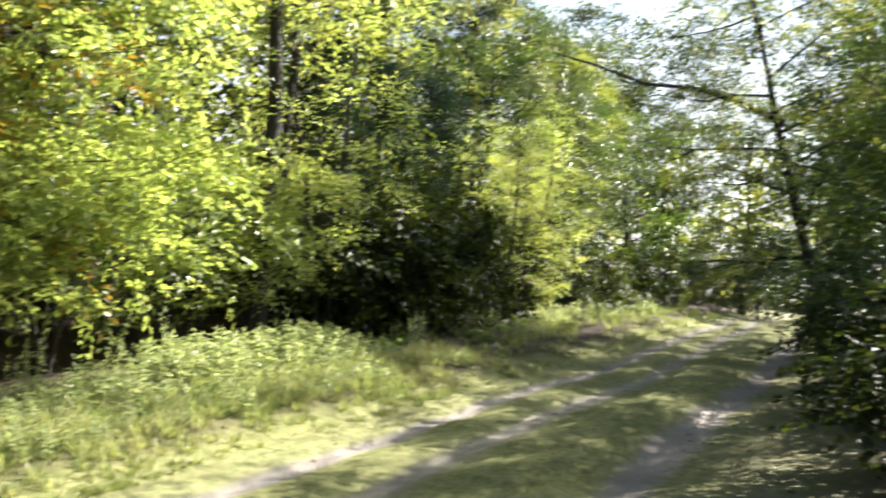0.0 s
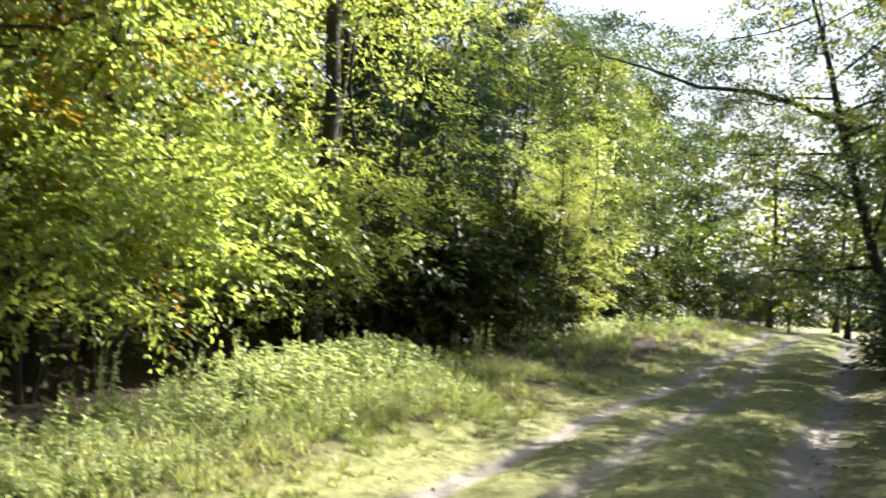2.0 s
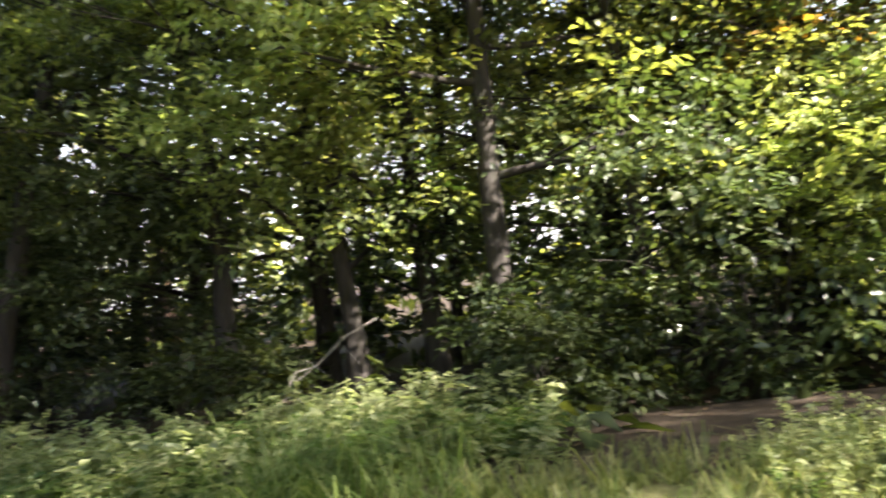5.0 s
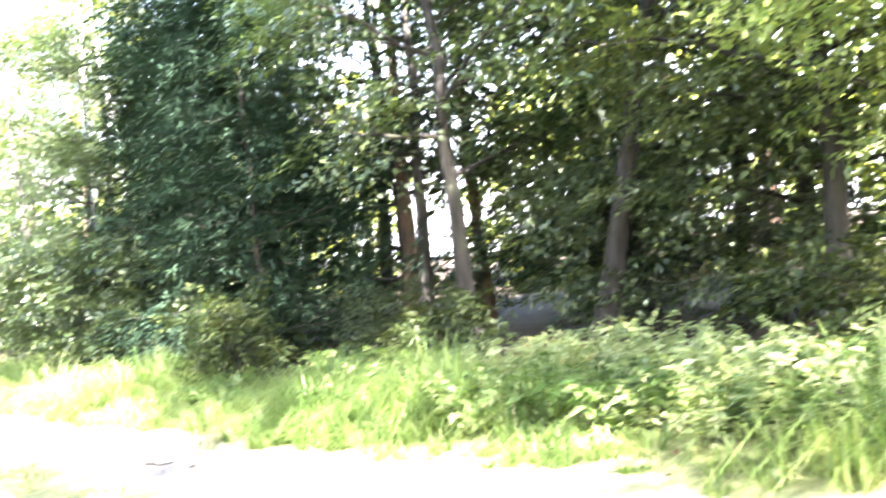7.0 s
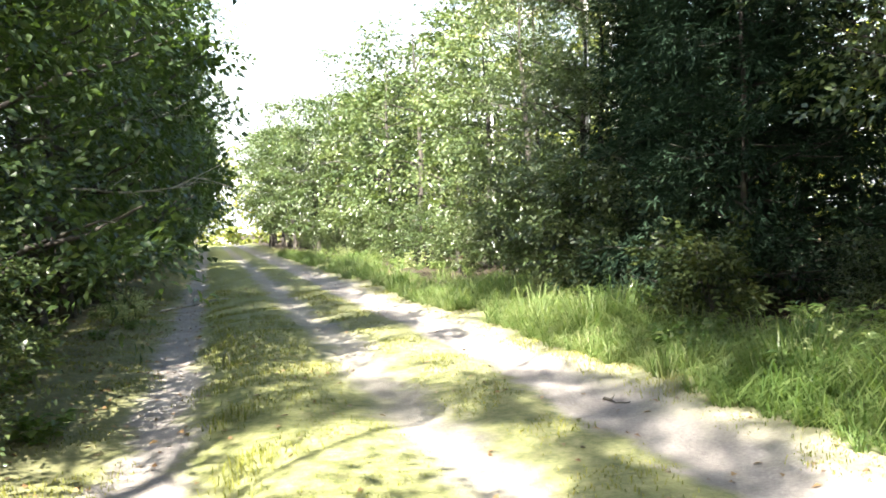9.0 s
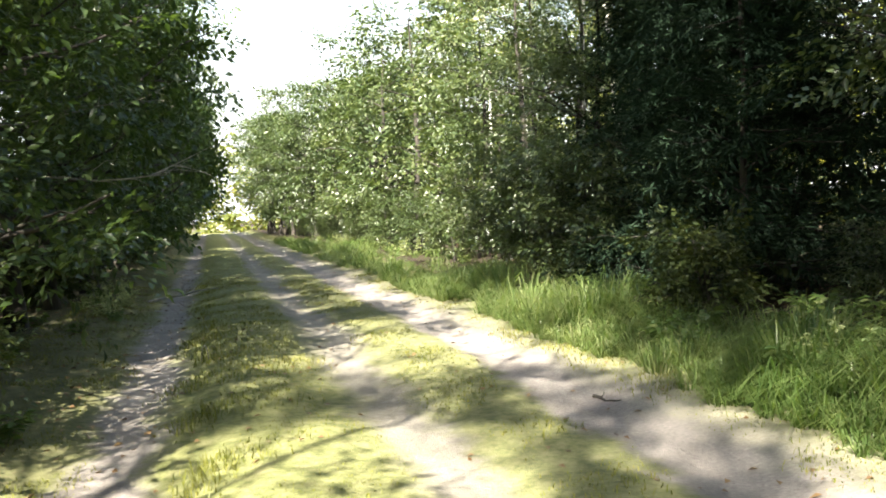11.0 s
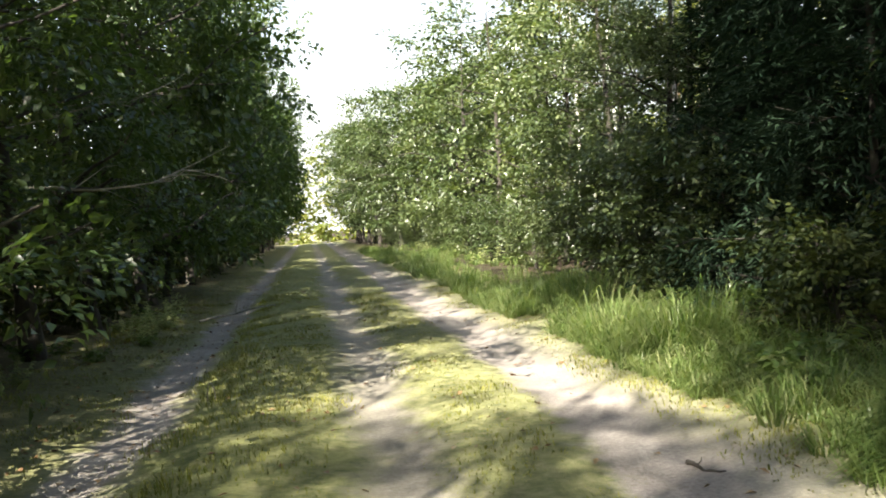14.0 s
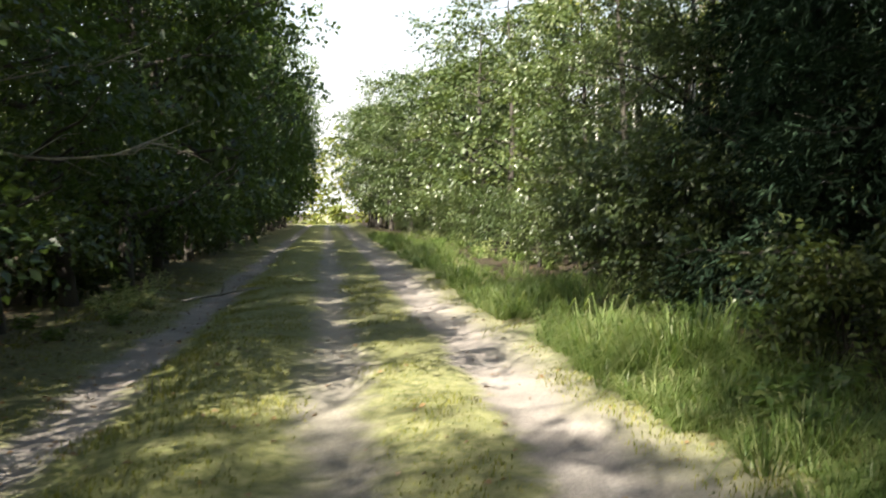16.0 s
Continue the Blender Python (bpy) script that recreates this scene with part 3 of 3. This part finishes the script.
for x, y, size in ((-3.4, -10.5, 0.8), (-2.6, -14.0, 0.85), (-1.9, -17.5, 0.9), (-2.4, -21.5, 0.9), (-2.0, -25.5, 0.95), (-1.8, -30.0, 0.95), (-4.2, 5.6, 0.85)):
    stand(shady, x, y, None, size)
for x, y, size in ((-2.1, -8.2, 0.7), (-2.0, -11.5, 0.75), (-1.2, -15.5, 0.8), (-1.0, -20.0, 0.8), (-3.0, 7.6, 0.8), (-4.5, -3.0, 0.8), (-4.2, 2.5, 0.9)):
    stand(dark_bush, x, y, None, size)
stand(shady, -0.8, -23.5, None, 0.9, (0, 0), 1.35)
# the oak that reaches across the track to the south
leaner = stand(oak, -0.7, -19.0, 0, 0.95, (0, 16))
# thin crowns outside the view, added to break up the sun on the track
for x, y, size in ((-4.3, 0.4, 0.95), (-8.0, -4.5, 1.1)):
    stand(aspen, x, y, None, size)
# tall trees added out of view, only to cast shade on the east edge
for x, y, size, tip in ((-2.6, -5.3, 1.12, 10), (-4.6, -8.6, 1.36, 8), (-4.6, -9.9, 0.92, 11), (-3.5, 1.0, 1.15, 10), (-3.7, 4.4, 1.15, 10), (-2.6, -29.0, 1.2, 0)):
    stand(high, x, y, 0, size, (0, tip))
# more dark bushes, added to fill gaps that hold only shade
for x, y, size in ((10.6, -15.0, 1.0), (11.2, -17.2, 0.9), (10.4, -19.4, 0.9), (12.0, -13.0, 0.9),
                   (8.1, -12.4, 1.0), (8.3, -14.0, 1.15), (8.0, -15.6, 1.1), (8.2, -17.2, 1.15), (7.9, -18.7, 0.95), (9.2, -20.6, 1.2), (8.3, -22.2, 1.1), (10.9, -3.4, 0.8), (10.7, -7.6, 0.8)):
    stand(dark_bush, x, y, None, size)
for x, y, size in ((9.0, 13.0, 0.85), (9.8, 14.2, 1.0), (10.6, 11.6, 1.0), (12.4, 8.0, 1.0), (8.3, 15.4, 0.6)):
    stand(spruce, x, y, 17 * x * y, size)
for x, y, size in ((7.8, 12.0, 0.72), (8.0, 13.8, 0.8)):
    stand(spruce, x, y, 30 * y, size)
# spruces added here only as dark shapes, for the shade of a hollow
for x, y, size in ((9.6, -14.2, 0.62), (9.5, -16.8, 0.6), (9.6, -19.2, 0.62)):
    stand(spruce, x, y, 40 * y, size)
for y in np.arange(-44, 90, 6.0):
    stand(deep, -7.6 + rnd.uniform(-1.2, 1.2), y + rnd.uniform(-1.2, 1.2), None, rnd.uniform(0.62, 0.75))
# unseen tall slim trees added west of the track, whose small crowns dapple it
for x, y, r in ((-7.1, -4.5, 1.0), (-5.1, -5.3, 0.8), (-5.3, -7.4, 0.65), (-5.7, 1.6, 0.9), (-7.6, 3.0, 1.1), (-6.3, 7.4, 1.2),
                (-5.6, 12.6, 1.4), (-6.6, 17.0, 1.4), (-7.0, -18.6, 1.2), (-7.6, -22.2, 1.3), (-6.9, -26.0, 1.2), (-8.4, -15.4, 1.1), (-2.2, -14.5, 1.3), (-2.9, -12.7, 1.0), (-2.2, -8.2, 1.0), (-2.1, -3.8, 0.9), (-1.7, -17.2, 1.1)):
    stand(dappler, x, y, None, r / 1.6, (0, 0), 1.6 / r)
# second row, added behind the west edge to keep the sun off it
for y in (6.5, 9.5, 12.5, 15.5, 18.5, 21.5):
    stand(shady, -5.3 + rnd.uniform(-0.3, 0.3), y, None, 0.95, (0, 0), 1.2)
for x, y, kind, size in ((11.2, -1.6, shady, 0.8), (11.3, 1.4, shady, 0.8), (8.7, -0.7, edge_oak, 0.72), (9.9, -3.0, edge_oak, 0.7)):
    stand(kind, x, y, None, size)
# deep wood behind
for y in np.arange(-60, 95, 6.0):
    for x in (19.5,):
        stand(rnd.choice((deep, deep, pine)), x + rnd.uniform(-2, 2), y + rnd.uniform(-2.5, 2.5), None, rnd.uniform(0.8, 1.0))


def mass(name, label, category, boxes, leaf, per_m3, seed, mat, per=8, reach=1.2):
    """Uncountable foliage that fills boxes, with an uneven top."""
    rng = np.random.default_rng(seed)
    spots = []
    for x0, x1, y0, y1, z0, z1 in boxes:
        n = int((x1 - x0) * (y1 - y0) * (z1 - z0) * per_m3)
        p = rng.uniform((x0, y0, z0), (x1, y1, z1), (n, 3))
        tops = z1 * (0.68 + 0.32 * np.sin(p[:, 0] * 0.9 + 1.3 * np.sin(p[:, 1] * 0.45)) * np.sin(p[:, 1] * 0.6))
        p = p[p[:, 2] < tops]
        p[:, 2] += relief(p[:, 0], p[:, 1])
        spots.append(p)
    p = np.concatenate(spots)
    d = rng.normal(0, 1, p.shape)
    d[:, 2] *= 0.3
    v, f = sprays(rng, p, d, per, reach, leaf, 0.6)
    return tagged(new(name, mesh_of(name, v, f, mat)), label, category, kind="stuff")


mass("far_woods", "distant dense green woodland closing the view", "woods", [
    (27, 32, -75, 24.6, 0, 13), (27, 32, 31.0, 110, 0, 13), (-24, -19, -75, 110, 0, 12), (-19, 27, 104, 109, 0, 12), (-19, 27, -74, -69, 0, 13)], 0.7, 0.7, 3, LEAF_OAK)
# boxes of dark leaves, some filling hollows that are only in shade
mass("undergrowth", "tangled undergrowth coloured dark to stand for shade on the forest floor", "undergrowth", [
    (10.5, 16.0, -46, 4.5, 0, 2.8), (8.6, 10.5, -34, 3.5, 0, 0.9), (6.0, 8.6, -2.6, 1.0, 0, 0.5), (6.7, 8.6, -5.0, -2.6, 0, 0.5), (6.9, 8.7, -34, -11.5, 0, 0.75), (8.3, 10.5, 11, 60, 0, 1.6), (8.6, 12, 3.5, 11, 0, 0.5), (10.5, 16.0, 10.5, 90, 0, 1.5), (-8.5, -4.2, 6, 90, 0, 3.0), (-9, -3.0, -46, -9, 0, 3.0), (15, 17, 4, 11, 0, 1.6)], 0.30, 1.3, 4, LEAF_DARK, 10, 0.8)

# ---- verges and track ----
def blades(rng, x, y, tall, width, bend, az=None):
    """Arching grass blades of two segments that stand on the ground."""
    n = len(x)
    z = relief(x, y)
    foot = np.stack([x, y, z - 0.01], 1)
    az = rng.uniform(0, 2 * np.pi, n) if az is None else az
    d = np.stack([np.cos(az), np.sin(az), np.zeros(n)], 1)
    s = np.stack([-np.sin(az), np.cos(az), np.zeros(n)], 1)
    t = tall[:, None]
    w = (width * rng.uniform(0.7, 1.3, n))[:, None]
    b = (bend * rng.uniform(0.2, 1.3, n))[:, None]
    mid = foot + d * t * b * 0.35 + [0, 0, 1] * t * 0.62
    tip = foot + d * t * b + [0, 0, 1] * t * np.maximum(1.0 - 0.5 * b, 0.12)
    v = np.stack([foot - s * w, foot + s * w, mid + s * w * 0.8, mid - s * w * 0.8, tip], 1).reshape(-1, 3)
    k = np.arange(n)[:, None] * 5
    f = np.stack([k + [0, 1, 2], k + [0, 2, 3], k + [3, 2, 4]], 1).reshape(-1, 3)
    return v, f


def tufts(rng, cx, cy, size, per, width=0.004, bend=1.35):
    """Grass in tufts whose blades arch outwards."""
    n = len(cx) * per
    az = rng.uniform(0, 2 * np.pi, n)
    sz = np.repeat(size, per)
    r = sz * 0.35 * np.sqrt(rng.random(n))
    x, y = np.repeat(cx, per) + np.cos(az) * r, np.repeat(cy, per) + np.sin(az) * r
    return blades(rng, x, y, sz * rng.uniform(0.45, 1.25, n), width, bend, az + rng.normal(0, 0.5, n))


def stuff(name, label, category, v, f, mat):
    return tagged(new(name, mesh_of(name, v, f, mat)), label, category, kind="stuff")


def patchy(x, y, s, seed):
    """A slow random field between 0 and 1."""
    r = random.Random(seed)
    total = np.zeros_like(x)
    for _ in range(5):
        a, b, c = r.uniform(-1, 1), r.uniform(-1, 1), r.uniform(0, 6.28)
        total = total + np.sin((a * x + b * y) * s * 2.2 + c)
    return np.clip(0.5 + total / 5, 0, 1)


def build_grass():
    rng = np.random.default_rng(31)
    n = 2500
    y = np.where(rng.random(n) < 0.6, rng.uniform(1.2, 18, n), rng.uniform(1.2, 52, n))
    x = 4.12 + rng.gamma(2.0, 0.33, n)
    keep = (x < 7.6) & (patchy(x, y, 1.5, 2) + rng.uniform(-0.35, 0.35, n) > 0.30) & ((y > 5.5) | (rng.random(n) < 0.35))
    x, y = x[keep], y[keep]
    size = (0.12 + 0.34 * patchy(x, y, 2.4, 3) ** 1.5) * rng.uniform(0.4, 1.6, len(x)) * np.clip((x - 3.6) / 0.9, 0.5, 1)
    v, f = tufts(rng, x, y, size * 1.15, 40, 0.0055)
    stuff("tall_grass", "lush arching green grass along the track's verge", "grass", v, f, GRASS_TALL)

    n = 2300
    y = np.where(rng.random(n) < 0.6, rng.uniform(-12, 1.2, n), rng.uniform(-34, 1.2, n))
    x = 3.35 + 3.0 * rng.random(n) ** 1.5 + 0.045 * np.maximum(0, -14 - y)
    keep = (patchy(x, y, 1.3, 5) + rng.uniform(-0.35, 0.35, n) > 0.3) & (x < 4.7 + 0.28 * np.maximum(0, -0.8 - y))
    x, y = x[keep], y[keep]
    size = (0.09 + 0.2 * np.clip((x - 3.4) / 1.2, 0, 1)) * rng.uniform(0.5, 1.3, len(x))
    v, f = tufts(rng, x, y, size, 24, 0.0045)
    stuff("verge_grass", "sunlit pale grass at the foot of the weeds", "grass", v, f, GRASS_PALE)

    n = 150000
    y = np.where(rng.random(n) < 0.55, rng.uniform(3.5, 22, n), rng.uniform(-24, 40, n))
    x = rng.uniform(-1.6, 5.0, n)
    a = across(x, y)
    wob = (patchy(x, y, 1.1, 7) - 0.5) * 0.35
    bare = np.minimum.reduce([np.abs(a + wob - RUT_W) / 0.27, np.abs(a + wob - RUT_M) / 0.34, np.abs(a + wob - RUT_E) / (0.4 - 0.2 * ease(1, -5, y))])
    keep = (bare + rng.uniform(-0.35, 0.35, n) > 1.05) & (patchy(x, y, 3.0, 8) + rng.uniform(-0.3, 0.3, n) > 0.33) & (a < 4.9)
    x, y, a = x[keep], y[keep], a[keep]
    lip = np.exp(-((a - 0.55) / 0.2) ** 2)
    tall = (0.022 + 0.032 * patchy(x, y, 2.0, 9) + 0.07 * lip * patchy(x, y, 4.0, 10)) * rng.uniform(0.6, 1.5, len(x))
    v, f = blades(rng, x, y, tall, 0.0035, 0.9)
    stuff("track_grass", "short yellowed grass and moss between the wheel ruts", "grass", v, f, GRASS_SHORT)

    n = 5200
    y = rng.uniform(-20, 34, n)
    x = np.where(rng.random(n) < 0.5, rng.uniform(-3.5, 0.3, n), rng.uniform(-1, 11, n))
    z = relief(x, y) + rng.uniform(0.004, 0.02, n)
    way = rng.normal(0, 1, (n, 3))
    way[:, 2] *= 0.12
    face = np.array([[0, 0, 1.0]]) + rng.normal(0, 0.25, (n, 3))
    v, f = leaves(rng, np.stack([x, y, z], 1), way, face, 0.06, 0.04)
    stuff("fallen_leaves", "dry brown leaves scattered over the ground", "leaves", v, f, LITTER)


def weed(name, label, seed, height, stems, leaf, spread_r, mat, spire):
    """A leafy weed: stems in one part, leaves in another."""
    rng = np.random.default_rng(seed)
    wood, where, way = [], [], []
    for _ in range(stems):
        az, r = rng.uniform(0, 6.28), spread_r * math.sqrt(rng.random())
        foot = np.array([math.cos(az) * r * 0.5, math.sin(az) * r * 0.5, -0.03])
        h = height * rng.uniform(0.6, 1.05)
        tip = foot + [math.cos(az) * r * 0.7, math.sin(az) * r * 0.7, h]
        line = bent(rng, foot, tip, 6, 0.012)
        wood.append(tube(line, np.linspace(0.006, 0.002, 6), 4))
        for k in range(int(h * 52)):
            q = rng.uniform(0.12, 1.0)
            u = q * 5
            i = min(int(u), 4)
            p = line[i] * (1 - (u - i)) + line[i + 1] * (u - i)
            a2 = rng.uniform(0, 6.28)
            where.append(p)
            way.append([math.cos(a2), math.sin(a2), rng.uniform(-0.35, 0.5) + (0.8 if spire and q > 0.75 else 0)])
    where, way = np.array(where), np.array(way)
    v, f = joined(wood)
    ob = thing(name, label, "weed", "weeds of the verge")
    tagged(part("stem", mesh_of(name + "_stem", v, f, mat, True), ob), kind="stuff")
    q = np.clip(where[:, 2] / height, 0, 1)
    size = leaf * (1.15 - (0.75 if spire else 0.3) * q)
    up = np.array([[0, 0, 1.0]]) + rng.normal(0, 0.35, where.shape)
    way = unit_rows(way) * (size / leaf)[:, None]
    n = len(where)
    al = unit_rows(way)
    sd = unit_rows(np.cross(al, up))
    fc = np.cross(sd, al)
    ln = (size * rng.uniform(0.8, 1.3, n))[:, None]
    mid = where + al * ln * 0.45 + fc * ln * 0.08
    v = np.stack([where, mid - sd * ln * 0.24, where + al * ln - fc * ln * 0.15, mid + sd * ln * 0.24], 1).reshape(-1, 3)
    k = np.arange(n)[:, None] * 4
    tagged(part("foliage", mesh_of(name + "_leaf", v, np.stack([k + [0, 1, 2], k + [0, 2, 3]], 1).reshape(-1, 3), mat), ob), kind="stuff")
    return ob


def build_weeds():
    r = random.Random(17)
    nettle = weed("nettle", "clump of pale sunlit nettles on the verge", 51, 0.7, 8, 0.10, 0.5, LEAF_WEED, False)
    mugwort = weed("mugwort", "tall feathery weed with a narrow leafy spire", 52, 1.0, 4, 0.085, 0.16, LEAF_WEED, True)
    dock = weed("dock", "broad-leaved weed low on the verge", 53, 0.45, 6, 0.15, 0.28, GRASS_TALL, False)
    first = {"nettle", "mugwort", "dock"}

    def grow(kind, x, y, size):
        m = pose(x, y, height_at(x, y), 0, 0, r.uniform(0, 360)) @ Matrix.Diagonal((size, size, size, 1))
        if kind.name in first:
            first.discard(kind.name)
            kind.matrix_basis = m
        else:
            s = kind.scale.copy()
            copy_thing(kind, m @ Matrix.Diagonal((1 / s[0], 1 / s[1], 1 / s[2], 1)))

    for x, y, size in ((4.75, -3.65, 0.8), (5.1, -4.75, 0.8), (4.8, -2.9, 0.7), (5.2, -2.4, 0.7), (5.6, -5.6, 0.9), (6.2, -15.5, 0.8), (5.9, -12.6, 0.6), (5.4, -4.3, 0.75), (5.1, -3.2, 0.7), (6.1, -7.0, 0.9), (5.5, -8.5, 0.8), (5.9, -5.0, 0.9), (4.6, -2.4, 0.6), (5.2, -6.6, 0.8)):
        grow(mugwort, x, y, size)
    for _ in range(300):
        y = r.uniform(-11.0, -0.5)
        x = 4.0 + (0.85 + 0.23 * max(0.0, -0.8 - y)) * r.random() ** 0.9
        grow(nettle if r.random() < 0.75 else dock, x, y, r.uniform(0.35, 0.9) * (0.5 if x < 4.8 else 0.72))
    for _ in range(34):
        grow(nettle, r.uniform(5.3, 6.3), r.uniform(-9.8, -6.4), r.uniform(0.65, 0.9))
    for _ in range(150):
        y = r.uniform(0.6, 7.0) if r.random() < 0.6 else r.uniform(0.6, 10.5)
        grow(r.choice((nettle, dock, dock)) if y < 6.8 else dock, r.uniform(4.75, 7.6), y, r.uniform(0.6, 0.95))
    for _ in range(50):
        y = r.uniform(-32, -11)
        grow(r.choice((nettle, mugwort, dock)), r.uniform(5.0, 7.0), y, r.uniform(0.5, 0.9))
    for _ in range(34):
        y = r.uniform(10, 42)
        grow(r.choice((nettle, dock)), r.uniform(5.9, 7.6), y, r.uniform(0.5, 0.95))
    for _ in range(26):
        y = r.uniform(6.5, 24)
        grow(r.choice((dock, nettle)), r.uniform(-2.2, -0.75), y, r.uniform(0.35, 0.7))


def dead_branch(name, label, seed, a, b, r0, twigs, mat, wander=0.03):
    rng = np.random.default_rng(seed)
    line = bent(rng, a, b, 8, wander)
    wood = [tube(line, np.linspace(r0, r0 * 0.3, 8), 6)]
    size = np.linalg.norm(np.subtract(b, a))
    for _ in range(twigs):
        k = rng.integers(2, 7)
        e = line[k] + (line[-1] - line[0]) / size * size * rng.uniform(0.1, 0.3) + rng.normal(0, size * 0.11, 3)
        wood.append(tube(bent(rng, line[k], e, 4, wander * 0.6), np.linspace(r0 * 0.45, r0 * 0.12, 4), 4))
    ob = thing(name, label, "branch")
    for k, (v, f) in enumerate(wood):
        part("twig" if k else "stem", mesh_of(name, v, f, mat, True), ob)
    return ob


build_grass()
build_weeds()
dead_branch("fallen_branch", "bleached fallen branch lying beside the wheel rut", 61, (-0.55, 18.6, height_at(-0.55, 18.6) + 0.02), (0.75, 19.6, height_at(0.75, 19.6) + 0.05), 0.03, 3, TWIG_PALE, 0.02)
dead_branch("dead_limb", "bare pale dead limb curving out of the shaded trees", 62, (-1.05, 11.6, 2.02), (0.5, 12.0, 2.12), 0.017, 10, TWIG_PALE, 0.045)
dead_branch("dead_limb", "bare forked dead limb above the shaded rut", 63, (-1.5, 11.7, 2.6), (0.1, 11.9, 2.85), 0.011, 12, TWIG_PALE, 0.06)
dead_branch("dead_limb", "pale bent dead limb rising from the weeds", 65, (7.35, 3.3, height_at(7.35, 3.3) + 0.02), (7.66, 1.95, 1.1), 0.011, 4, TWIG_PALE, 0.1)
dead_branch("stick", "short dark stick lying on the bare rut", 64, (3.5, 7.72, height_at(3.5, 7.72) + 0.014), (3.6, 7.45, height_at(3.6, 7.45) + 0.014), 0.016, 1, BARK, 0.01)

# the long bare limb of the leaning oak, arching over the track
pts = [Vector((0.75, -19.0, 5.75)), Vector((1.9, -19.1, 6.3)), Vector((2.8, -19.2, 6.6)), Vector((4.0, -19.3, 6.75)), Vector((5.2, -19.2, 7.2)), Vector((6.3, -19.0, 7.5))]
inv = leaner.matrix_basis.inverted()
lv, lf = tube([inv @ p for p in pts], np.linspace(0.085, 0.02, 6), 7)
part("limb", mesh_of("arching_limb", lv, lf, BARK, True), leaner, "dark bare limb arching over the track")


def build_heap():
    """A low heap of dry leaves between the trunks."""
    rng = np.random.default_rng(81)
    n = 1400
    az, r = rng.uniform(0, 6.28, n), 0.8 * np.sqrt(rng.random(n))
    x, y = 8.1 + np.cos(az) * r * 0.7, 7.0 + np.sin(az) * r
    z = relief(x, y) + 0.34 * np.maximum(1 - (r / 0.8) ** 2, 0) + rng.uniform(0, 0.03, n)
    way = rng.normal(0, 1, (n, 3))
    way[:, 2] *= 0.35
    v, f = leaves(rng, np.stack([x, y, z], 1), way, np.array([[0, 0, 1.0]]) + rng.normal(0, 0.4, (n, 3)), 0.12, 0.08)
    gx, gy = np.meshgrid(np.linspace(-1, 1, 12), np.linspace(-1, 1, 12), indexing="ij")
    rr = np.sqrt(gx ** 2 + gy ** 2)
    px, py = 8.1 + gx * 0.56, 7.0 + gy * 0.8
    core = np.stack([px, py, relief(px, py) + 0.32 * np.maximum(1 - rr ** 2, 0) - 0.03], -1).reshape(-1, 3)
    i, j = np.meshgrid(np.arange(11), np.arange(11), indexing="ij")
    a = (i * 12 + j).ravel()
    tri = np.concatenate([np.stack([a, a + 12, a + 13], 1), np.stack([a, a + 13, a + 1], 1)])
    vv, ff = joined([(v, f), (core, tri)])
    stuff("leaf_heap", "low heap of dry rust-brown leaves under the trees", "leaves", vv, ff, LITTER)


build_heap()
arc = np.linspace(0, math.pi, 9)
sx, sy = 0.54, 10.66
sv, sf = tube(np.stack([sx + 0.035 * np.cos(arc), sy + 0 * arc, height_at(sx, sy) + 0.02 + 0.16 * np.sin(arc)], 1), np.full(9, 0.005), 5)
tagged(new("bent_stem", mesh_of("bent_stem", sv, sf, TWIG_PALE, True)), "pale dry stem bent over in the grass", "stem")
